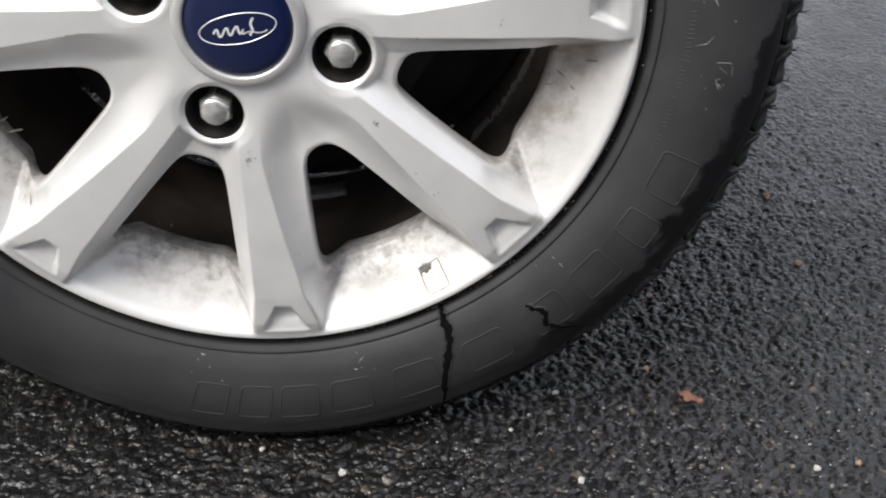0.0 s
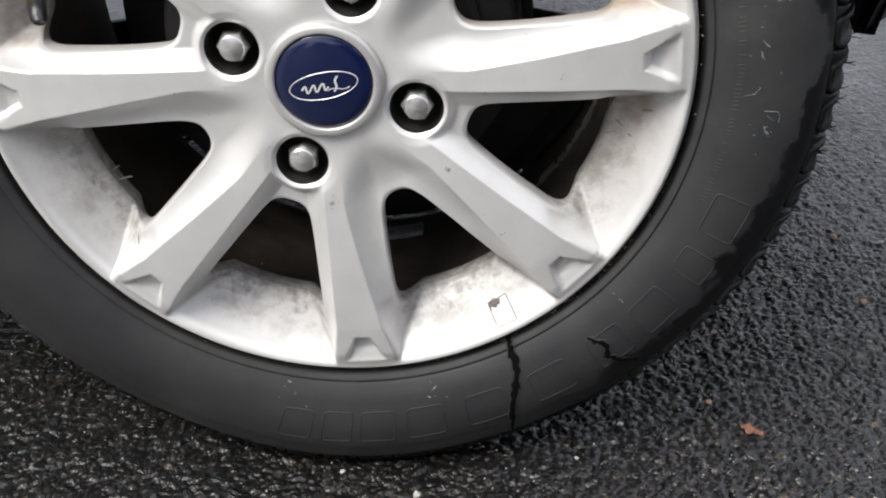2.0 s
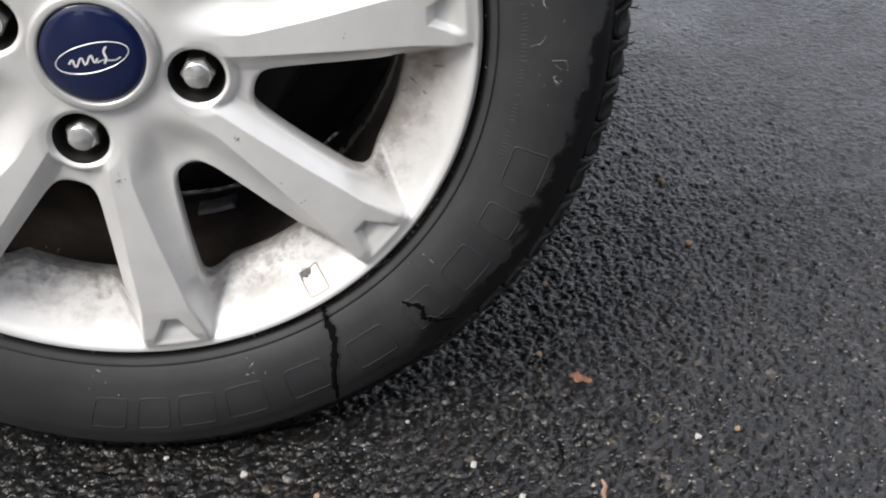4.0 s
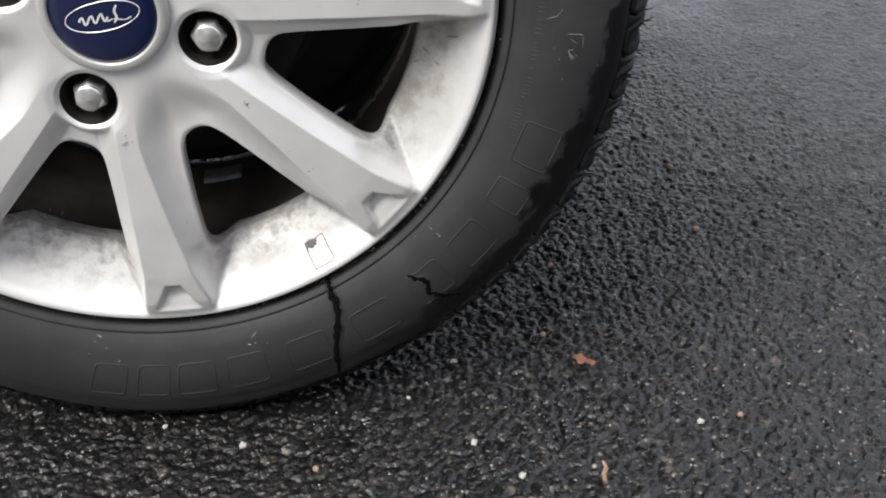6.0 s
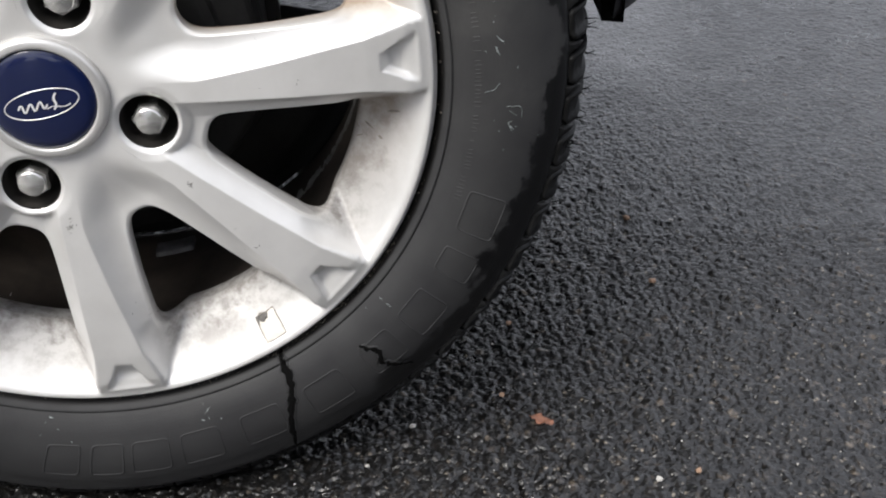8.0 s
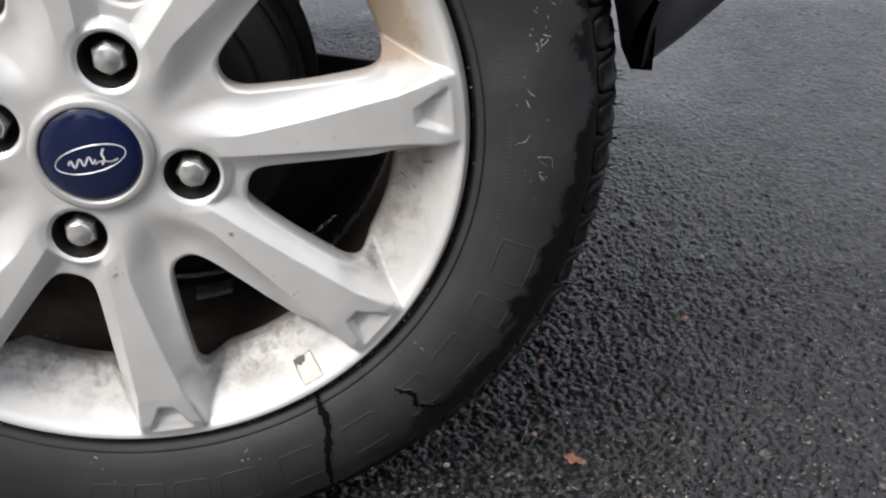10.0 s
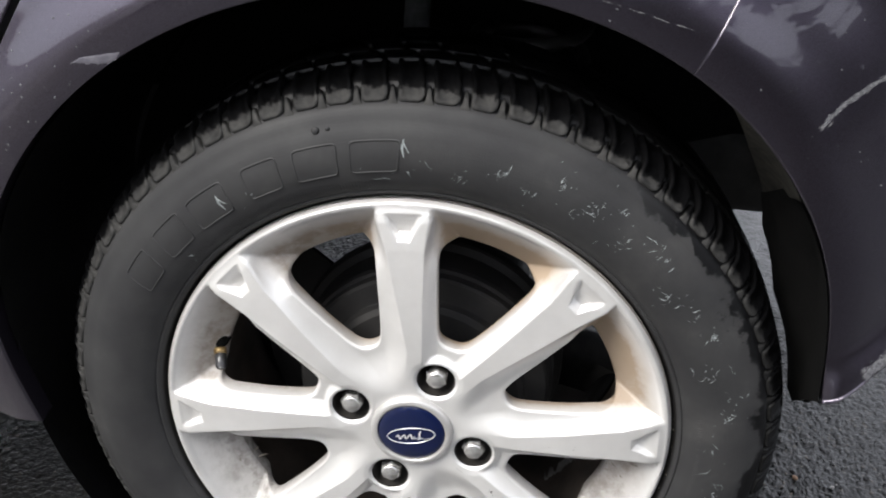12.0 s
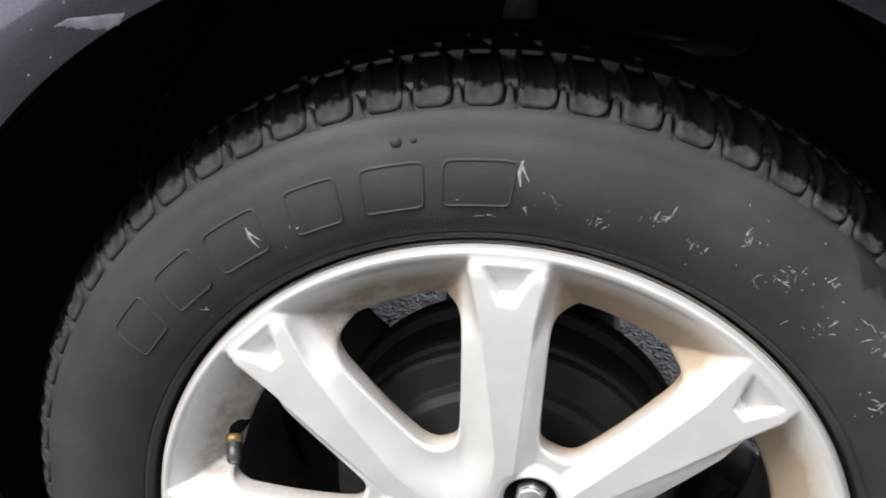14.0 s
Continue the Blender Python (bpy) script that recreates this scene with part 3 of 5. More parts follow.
# unseen cover that keeps the gap behind the drum dark
v, f = revolve([(0.09, 0.119), (0.150, 0.121), (0.164, 0.150), (0.174, 0.162), (0.1815, 0.1655), (0.160, 0.172)], 80, radians(-135), radians(-14))
mesh_object("cover_shield", v, f, DRUM, wheel, "dark dished cover behind the drum, added to hide the bright road")
v, f = revolve([(0.09, 0.1185), (0.1535, 0.1190), (0.1545, 0.1205), (0.1535, 0.1235), (0.09, 0.124)], 60, radians(-218), radians(-134))
mesh_object("backing_plate", v, f, DRUM, wheel, "dark flat brake backing plate")
# highlight along the barrel's hump, drawn as a pale strip
rng = random.Random(44)
verts, n = [], 50
for i in range(n):
    a = radians(-47.0 + 31.0 * i / (n - 1))
    low, high = 0.0945 + rng.uniform(-0.003, 0.003), 0.1085 + rng.uniform(-0.002, 0.002)
    if rng.random() < 0.2:
        high = low + 0.004
    for j in range(4):
        y = low + (high - low) * j / 3
        verts.append(polar(float(np.interp(y, [0.08, 0.13], [0.172, 0.174])) - 0.0007 * math.sin(j / 3 * math.pi) - 0.0002, a, y))
mesh_object("barrel_sheen", verts, grid_faces(n, 4), make_worn("sheen_metal", (0.07, 0.07, 0.07), (0.34, 0.34, 0.33), 60.0, 0.45, 0.2), wheel, "streaky sheen on the barrel's hump, put into the colour")


def build_nut(a):
    bm = bmesh.new()
    n = 30
    hexa = [(math.cos(q), math.sin(q)) for q in (a + 0.3 + k * math.pi / 3 for k in range(6))]
    loops = []
    for y, k in ((0.016, 0.0098), (0.0006, 0.0098), (-0.0008, 0.0089)):
        loops.append([bm.verts.new((p * k, y, q * k)) for p, q in hexa])
    for lo, hi in zip(loops, loops[1:]):
        for i in range(6):
            bm.faces.new((lo[i], lo[(i + 1) % 6], hi[(i + 1) % 6], hi[i]))
    bm.faces.new(loops[-1])
    rings = []
    for r, y in ((0.0075, -0.0006), (0.0075, -0.0030), (0.0069, -0.0036), (0.0069, -0.0036), (0.0003, -0.0058)):
        rings.append([bm.verts.new((r * math.cos(2 * math.pi * i / n), y, r * math.sin(2 * math.pi * i / n))) for i in range(n)])
    for lo, hi in ((rings[0], rings[1]), (rings[1], rings[2]), (rings[3], rings[4])):
        for i in range(n):
            bm.faces.new((lo[i], lo[(i + 1) % n], hi[(i + 1) % n], hi[i]))
    bm.faces.new(rings[-1])
    ob = part("wheel_nut", bm, CHROME, wheel, "domed steel wheel nut", smooth=False)
    for p in ob.data.polygons[13 + 2 * n:]:
        p.use_smooth = True
    ob.location = polar(R_NUT, a, 0.0)
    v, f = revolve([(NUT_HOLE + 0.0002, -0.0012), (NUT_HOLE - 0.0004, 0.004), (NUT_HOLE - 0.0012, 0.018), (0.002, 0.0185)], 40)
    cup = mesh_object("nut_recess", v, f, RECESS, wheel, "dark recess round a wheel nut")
    cup.location = polar(R_NUT, a, 0.0)


for k in range(4):
    build_nut(SPOKES[0] - HALF + k * math.pi / 2)


def build_cap():
    v, f = revolve(smooth_profile([(0.0338, 0.004), (0.0338, -0.006), (0.0325, -0.0092), (0.0295, -0.0100), (0.0280, -0.0094), (0.0276, -0.0075)], 4), 90)
    mesh_object("cap_ring", v, f, CAPRING, wheel, "satin silver cap surround")
    v, f = revolve([(0.0277, -0.0078), (0.0262, -0.0092), (0.022, -0.0100), (0.014, -0.0107), (0.006, -0.0110), (0.0004, -0.0111)], 80)
    mesh_object("centre_cap", v, f, BLUE, wheel, "domed dark blue enamel centre cap")

    def dome(x, z, lift=0.0002):
        return -0.0111 + 2.4 * (x * x + z * z) - lift
    tilt = radians(12)
    ct, st = math.cos(tilt), math.sin(tilt)
    verts, n = [], 96
    for i in range(n):
        a = 2 * math.pi * i / n
        for k, lift in ((1.0, 0.0), (0.99, 0.0004), (0.978, 0.0004), (0.968, 0.0)):
            p, q = 0.0200 * math.cos(a) * k, 0.0080 * math.sin(a) * (1 - (1 - k) * 2)
            x, z = p * ct - q * st, p * st + q * ct - 0.0012
            verts.append((x, dome(x, z, lift), z))
    mesh_object("emblem_oval", verts, grid_faces(n, 4, True), SILVER, wheel, "thin silver oval outline")
    # a plain wavy line and one tall slanted stroke in the oval
    verts, faces = [], []

    def stroke(line, width):
        b = len(verts)
        for i, (p, q) in enumerate(line):
            (p0, q0), (p1, q1) = line[max(0, i - 1)], line[min(len(line) - 1, i + 1)]
            ln = max(1e-9, math.hypot(p1 - p0, q1 - q0))
            w = width * (0.5 + 0.5 * abs(q1 - q0) / ln)
            for o in (-0.5, 0.5):
                a, c = p - (q1 - q0) / ln * w * o, q + (p1 - p0) / ln * w * o
                x, z = a * ct - c * st, a * st + c * ct - 0.0012
                verts.append((x, dome(x, z, 0.0005), z))
        faces.extend((b + 2 * i, b + 2 * i + 1, b + 2 * i + 3, b + 2 * i + 2) for i in range(len(line) - 1))

    wave = [(-0.0125 + 0.0155 * t + 0.4 * 0.0021 * math.sin(t * 18.8), 0.0021 * math.sin(t * 18.8) - 0.0004) for t in np.linspace(0, 1, 70)]
    stroke(wave, 0.0012)
    stroke([(0.0052 + 0.0042 * t + 0.0009 * math.sin(t * 6.28), -0.0042 + 0.0086 * t) for t in np.linspace(0, 1, 24)], 0.0013)
    stroke([(0.0020 + 0.0125 * t, 0.0008 * math.sin(t * 6.28) - 0.0030) for t in np.linspace(0, 1, 24)], 0.0011)
    mesh_object("emblem_strokes", verts, faces, SILVER, wheel, "plain silver strokes")


build_cap()


# ---- tyre ----
def bulge(y, x, z):
    """The rubber spreads a little over the contact patch."""
    near = np.exp(-((z + ZC) / 0.05) ** 2) * np.exp(-(x / 0.13) ** 2)
    return y - 0.008 * near


SIDEWALL = smooth_profile([(0.200, 0.018), (0.2060, 0.0125), (0.2095, 0.0085), (0.2118, 0.0020), (0.2150, -0.0015), (0.2165, -0.0008), (0.2185, -0.0030), (0.2260, -0.0075), (0.2380, -0.0105), (0.2500, -0.0105), (0.2620, -0.0075),
                           (0.2700, -0.0035), (0.2760, -0.0006), (0.2800, 0.0028), (0.2826, 0.0086), (0.2852, 0.0145), (0.2876, 0.0185), (0.2910, 0.0215), (0.2925, 0.0300), (0.2915, 0.0500), (0.2890, 0.0820)], 4)


def sidewall_y(r):
    return float(np.interp(r, [p[0] for p in SIDEWALL], [p[1] for p in SIDEWALL]))


def settle(v):
    """Rubber points pressed flat where they meet the road."""
    v = np.array(v, float)
    v[:, 1] = bulge(v[:, 1], v[:, 0], v[:, 2])
    v[:, 2] = np.maximum(v[:, 2], -ZC)
    return v


def build_tyre():
    prof = SIDEWALL + [(r, 0.164 - y) for r, y in reversed(SIDEWALL)][1:]
    v, f = revolve(prof, 360)
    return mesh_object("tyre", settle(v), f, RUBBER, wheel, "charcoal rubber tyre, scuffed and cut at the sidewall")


tyre = build_tyre()


def build_tread():
    """Shoulder lugs and two rows of tread blocks, each its own piece."""
    n = 70
    rng = random.Random(3)
    for row in range(5):
        for k in range(n):
            a = 2 * math.pi * (k + 0.5 * (row % 2)) / n + rng.uniform(-0.004, 0.004)
            if row == 0:
                lines = [(0.2820, 0.0042), (0.2842, 0.0048), (0.2868, 0.0072), (0.2932, 0.0152), (0.2958, 0.0225), (0.2974, 0.0330), (0.2977, 0.0480)]
                halves = [0.0056, 0.0082, 0.0092, 0.0094, 0.0094, 0.0094, 0.0090]
                skew = [0.001, 0.0005, 0, 0.0006, 0.0022, 0.0040, 0.0060]
            else:
                y0 = 0.0505 + (row - 1) * 0.0235
                crown = 0.2980 - 1.1 * max(0.0, y0 - 0.045) ** 2
                lines = [(crown - 0.0080, y0), (crown - 0.0012, y0 + 0.0002), (crown - 0.0002, y0 + 0.0014), (crown, y0 + 0.010), (crown - 0.0010, y0 + 0.0200), (crown - 0.0080, y0 + 0.0208)]
                halves = [0.0120, 0.0119, 0.0117, 0.0117, 0.0117, 0.0120]
                skew = [0, 0, 0, 0.003, 0.006, 0.006]
            verts, m = [], len(lines)
            for (r, y), h, s in zip(lines, halves, skew):
                pit = 0.0021 if row == 0 and 0.2860 < r < 0.2985 else 0.0
                for deep, q in ((0.008, -1.05), (0.0006, -1.0), (0.0, -0.9), (0.0, -0.70), (pit, -0.56), (pit, 0.56), (0.0, 0.70), (0.0, 0.9), (0.0006, 1.0), (0.008, 1.05)):
                    ang = a + (q * h + s) / r
                    nr = 1.0 if row else min(1.0, 0.35 + (r - 0.281) * 40)
                    verts.append(polar(r - deep * nr, ang, y + deep * (1 - nr) * 0.9))
            mesh_object("tread_block", settle(verts), grid_faces(m, 10) + [tuple(range(10)), tuple(m * 10 - 1 - q for q in range(10))], WET_TREAD if row else TREAD, wheel)


build_tread()


def build_webs():
    """Thin tapered webs between the shoulder lugs, flush with the sidewall."""
    lines = [(0.2800, 0.0034), (0.2818, 0.0040), (0.2840, 0.0050), (0.2870, 0.0078), (0.2896, 0.0108), (0.2912, 0.0135)]
    halves = [0.0046, 0.0034, 0.0021, 0.0017, 0.0012, 0.0005]
    for k in range(70):
        a = 2 * math.pi * (k + 0.5) / 70
        verts = []
        for j, ((r, y), h) in enumerate(zip(lines, halves)):
            for deep, q in ((0.005, -1.15), (0.0003, -1.0), (0.0, -0.7), (0.0, 0.7), (0.0003, 1.0), (0.005, 1.15)):
                verts.append(polar(r - deep * 0.5, a + (q * h + 0.0008 * j * 0.3) / r, y + deep * 0.8))
        mesh_object("tread_web", settle(verts), grid_faces(len(lines), 6), TREAD, wheel)


build_webs()

# ---- body panels round the arch ----
AX, AZ, AR, AY = -0.0063, 0.3243, 0.3371, -0.015
ARCH_SHAPE = ((7, -0.021), (15, -0.017), (22, -0.010), (31, -0.003), (42, 0.002), (50, 0.004), (59, 0.0047), (66, 0.0035), (76, 0.0005), (84, -0.0015), (93, -0.0035), (102, -0.005),
              (111, -0.004), (121, -0.0025), (130, 0.0), (140, 0.002), (150, 0.0045), (162, 0.0062), (171, 0.0013), (178, -0.006), (184, -0.014), (192, -0.022))
SHAPE_AT = np.arange(0, 200, 1.0)
SHAPE_BY = np.convolve(np.interp(np.arange(-6, 206, 1.0), [p[0] for p in ARCH_SHAPE], [p[1] for p in ARCH_SHAPE]), np.ones(13) / 13, "valid")


def arch_r(deg):
    """The arch's opening is not quite round: its radius at an angle."""
    deg = deg % 360
    return AR + float(np.interp(deg - 360 if deg > 270 else deg, SHAPE_AT, SHAPE_BY))


def crease_z(x):
    return float(np.interp(x, [0.305, 0.325, 0.36, 0.385, 0.40, 0.45, 0.57], [0.368, 0.380, 0.405, 0.432, 0.450, 0.472, 0.480]))


def body_y(x, z):
    """The car's side: a flare round the arch, leaning in above, curving away to the tail."""
    s = math.hypot(x - AX, z - AZ) - arch_r(math.degrees(math.atan2(z - AZ, x - AX)))
    flare = -0.0025 * math.exp(-((s - 0.012) / 0.02) ** 2)
    inset = (0.0085 - 0.003 * float(step(-0.1, 0.1, x))) * float(step(0.018, 0.060, s)) * (1 - 0.6 * float(step(0.10, 0.50, x)))
    lean = 0.16 * max(0.0, z - 0.45) * float(step(0.02, 0.12, s)) * (1 - 0.7 * float(step(0.05, 0.50, x))) + 0.35 * max(0.0, z - 0.70) ** 2 + 0.10 * max(0.0, 0.42 - z) ** 2
    tail = 2.4 * max(0.0, x - 0.24) ** 2
    ledge = -0.0130 * (1 - float(step(0.0, 0.042, z - crease_z(x)))) * float(step(0.296, 0.318, x))
    return AY + flare + inset + lean + tail + ledge


def on_arch(deg):
    a, r = radians(deg), arch_r(deg)
    return (AX + r * math.cos(a), AZ + r * math.sin(a))


def polyline(points, n):
    p = np.array(points, float)
    d = np.concatenate([[0], np.cumsum(np.hypot(*np.diff(p, axis=0).T))])
    s = np.linspace(0, d[-1], n)
    return [(np.interp(q, d, p[:, 0]), np.interp(q, d, p[:, 1])) for q in s]


def panel(name, inner, outer, rows, label, lift=None, hem_in=0.02, hem_out=0.015):
    """A sheet between two lines in the car's side, with its edges folded inwards."""
    def tight(line):
        (a, b), (c, d), (e, f), (g, h) = line[0], line[1], line[-2], line[-1]
        return [line[0], (a + (c - a) * 0.02, b + (d - b) * 0.02), *line[1:-1], (g + (e - g) * 0.02, h + (f - h) * 0.02), line[-1]]
    inner, outer = tight(inner), tight(outer)
    verts, n = [], len(inner)
    for i in range(n):
        col = []
        for j in range(rows):
            s = (0.0, 0.004, *np.linspace(0.02, 0.985, rows - 4), 0.996, 1.0)[j]
            x = inner[i][0] * (1 - s) + outer[i][0] * s
            z = inner[i][1] * (1 - s) + outer[i][1] * s
            if lift:
                z += lift(i / (n - 1), s)
            col.append((x, body_y(x, z), z))
        first = (col[0][0], col[0][1] + hem_in, col[0][2])
        last = (col[-1][0], col[-1][1] + hem_out, col[-1][2])
        soft = (col[0][0], col[0][1] + 0.0015, col[0][2])
        verts += [first, soft, *col[:], last]
    k = rows + 3
    faces = grid_faces(n, k)
    for i in (0, n - 1):
        b, m = len(verts), k - 2
        edge = [verts[i * k + j] for j in range(1, k - 1)]
        nxt = [verts[(i + (1 if i == 0 else -1)) * k + j] for j in range(1, k - 1)]
        last = i * k + 1
        soft = 1.0 if i == 0 else 0.6
        for out, back in ((0.0006 * soft, 0.0002), (0.0011 * soft, 0.0007), (0.0013 * soft, 0.0014)):
            b = len(verts)
            for (x, y, z), (p, _, q) in zip(edge, nxt):
                d = max(1e-6, math.hypot(x - p, z - q))
                verts.append((x + (x - p) / d * out, y + back, z + (z - q) / d * out))
            faces += [(last + j, last + 1 + j, b + j + 1, b + j) for j in range(m - 1)]
            last = b
        b = len(verts)
        verts += verts[b - m:]
        verts += [(verts[i * k + j][0], verts[i * k + j][1] + 0.012, verts[i * k + j][2]) for j in range(1, k - 1)]
        faces += [(b + j, b + j + 1, b + m + j + 1, b + m + j) for j in range(m - 1)]
    return mesh_object(name, verts, faces, PAINT, car, label)


def gap_x(z):
    return -0.278 + (z - 0.6345) * 0.535


quarter_in = [on_arch(a) for a in np.linspace(167.6, 59.05, 90)]
quarter_out = polyline([(gap_x(0.396), 0.396), (gap_x(0.95), 0.95)], 56) + polyline([(gap_x(0.95), 0.95), (0.318, 0.95)], 35)[1:]
panel("quarter_panel", quarter_in, quarter_out, 40, "glossy plum-grey quarter panel with a flared arch, wet specks")
sill_in = [on_arch(a) for a in np.linspace(192.0, 168.2, 24)]
sill_out = polyline([(-1.0, 0.262), (-1.0, 0.392)], 24)
panel("sill", sill_in, sill_out, 70, "plum-grey sill below the door")
door_in = polyline([(gap_x(0.396) - 0.0072, 0.396), (gap_x(0.95) - 0.0072, 0.95)], 50)
door_out = polyline([(-1.0, 0.396), (-1.0, 0.95)], 50)
panel("rear_door", door_in, door_out, 60, "glossy plum-grey rear door, rain-specked")
bump_in = [on_arch(a) for a in np.linspace(58.75, 8.0, 60)]
bump_out = polyline([(0.319, 0.95), (0.57, 0.95), (0.57, 0.48)], 60)


def lower_lift(t, s):
    x = bump_in[-1][0] * (1 - s) + 0.57 * s
    return (crease_z(x) - (bump_in[-1][1] * (1 - s) + 0.48 * s)) * t ** 5


bumper = panel("bumper", bump_in, bump_out, 60, "plum-grey rear bumper corner with a tucked lower edge", lower_lift)


def build_bumper_return():
    """The bumper's lower edge, rolled under the car, its upper part scraped pale."""
    def at(s, q, proud=0.0):
        x = bump_in[-1][0] * (1 - s) + 0.57 * s
        z, y = crease_z(x), body_y(x, crease_z(x))
        low = float(np.interp(x, [0.306, 0.334, 0.364, 0.39, 0.41, 0.48, 0.57], [0.285, 0.307, 0.334, 0.368, 0.396, 0.425, 0.44]))
        deep = max(0.06, 0.102 - y)
        return (x + 0.024 * q, y + 0.006 * math.sin(q * math.pi) + deep * q - proud, z - 0.001 + (low - z) * q)

    verts, n, k = [], 60, 12
    for i in range(n):
        s = i / (n - 1)
        verts += [at(s, j / (k - 1)) for j in range(k)]
        x, y, z = verts[-1]
        verts.append((x, y + 0.05, z + 0.012))
    roll = mesh_object("bumper_return", verts, grid_faces(n, k + 1), DARK_ROLL, bumper, "dark, scuffed lower roll of the bumper")
    rng = random.Random(15)
    pieces = []
    for _ in range(520):
        s, q = rng.uniform(0.08, 0.6), abs(rng.gauss(0, 0.17)) + 0.02
        if q > 0.55:
            continue
        ds, dq = rng.uniform(0.004, 0.02), rng.uniform(0.008, 0.022)
        ring = [at(s + ds * math.cos(e * math.pi / 3), max(0.005, q + dq * math.sin(e * math.pi / 3) * rng.uniform(0.5, 1.2)), 0.0004) for e in range(6)]
        pieces.append((ring, [tuple(range(6))]))
    v, f = joined(pieces)
    tagged(mesh_object("return_scrape", v, f, SCRAPE, roll, "pale scraped paint under the bumper's crease", smooth=False), kind="stuff")
    return roll


build_bumper_return()


def build_reflector():
    verts, faces = [], []
    n, k = 24, 10
    for i in range(n):
        for j in range(k):
            x, z = 0.379 + 0.085 * i / (n - 1), 0.502 + 0.040 * j / (k - 1)
            e = min(1.0, 5 * min(i / (n - 1) * 3, 1 - i / (n - 1), j / (k - 1), 1 - j / (k - 1)))
            verts.append((x, body_y(x, z) + 0.001 - 0.005 * math.sqrt(e), z))
    return mesh_object("reflector", verts, grid_faces(n, k), RED, bumper, "red plastic reflector")


build_reflector()


MUD = make_worn("mud_flecked_plastic", (0.010, 0.0095, 0.007), (0.055, 0.050, 0.038), 120.0, 0.75)


def build_liner():
    verts, n = [], 110
    for i in range(n):
        deg = 30.0 + 188.0 * i / (n - 1)
        a, r = radians(deg), max(arch_r(deg), AR - 0.008)
        for dr, y in ((-0.002, AY + 0.014), (0.004, 0.02), (0.006, 0.10), (0.002, 0.19), (-0.02, 0.235)):
            verts.append((AX + (r + dr) * math.cos(a), y, AZ + (r + dr) * math.sin(a)))
    back, bf = revolve([(AR - 0.02, 0.235), (AR - 0.08, 0.262), (AR - 0.3, 0.272)], 60, radians(30.0), radians(172), AX, AZ)
    f = grid_faces(n, 5) + [tuple(len(verts) + q for q in g) for g in bf]
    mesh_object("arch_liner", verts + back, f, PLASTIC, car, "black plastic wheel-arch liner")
    rows, n = [], 30
    edges = ((-9, 0.340), (-4, 0.323), (7, 0.309), (14, 0.299), (20, 0.3000), (26, 0.2995), (32, 0.3085))
    for i in range(n):
        q = i / (n - 1)
        for r, y, start, end in ((1.0, AY + 0.006, 39.0, 8.0), (1.0, AY + 0.045, 37.0, 3.0), (0.0, 0.06, 35.0, -1.5), (0.0, 0.100, 31.5, -6.8), (0.004, 0.108, 31.0, -7.2), (0.016, 0.108, 31.0, -7.2), (2.0, AY + 0.05, 37.0, 3.0)):
            deg = start * (1 - q) + end * q
            lip = arch_r(deg)
            edge = float(np.interp(deg, [p[0] for p in edges], [p[1] for p in edges]))
            k = min(1.0, (y + 0.015) / 0.11)
            rr = lip - 0.0015 if r == 1.0 else lip + 0.010 if r == 2.0 else r + edge * k + (lip - 0.003) * (1 - k)
            rows.append((AX + rr * math.cos(radians(deg)), y, AZ + rr * math.sin(radians(deg))))
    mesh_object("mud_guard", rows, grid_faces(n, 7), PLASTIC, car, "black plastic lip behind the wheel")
    # the muddy corner above it, from the arch's edge in to the liner
    rows, n, k = [], 24, 12
    for i in range(n):
        s = i / (n - 1)
        inner_y = float(np.interp(s, [0.0, 0.35, 0.6, 1.0], [AY + 0.006, 0.03, 0.06, 0.10]))
        inner_r = float(np.interp(s, [0.0, 0.35, 0.6, 1.0], [arch_r(53) - 0.001, 0.323, 0.316, 0.3085]))
        inner_deg = float(np.interp(s, [0.0, 0.35, 0.6, 1.0], [53.0, 44.5, 39.5, 31.0]))
        lip_deg = 53.5 - 15.5 * s
        for j in range(k):
            q = j / (k - 1)
            deg = lip_deg * (1 - q) + inner_deg * q
            r = (arch_r(lip_deg) - 0.001) * (1 - q) + inner_r * q + 0.004 * math.sin(q * math.pi) * s
            rows.append((AX + r * math.cos(radians(deg)), (AY + 0.006) * (1 - q) + inner_y * q, AZ + r * math.sin(radians(deg))))
    mesh_object("arch_lip", rows, grid_faces(n, k), MUD, car, "mud-flecked inner lip of the arch")


build_liner()


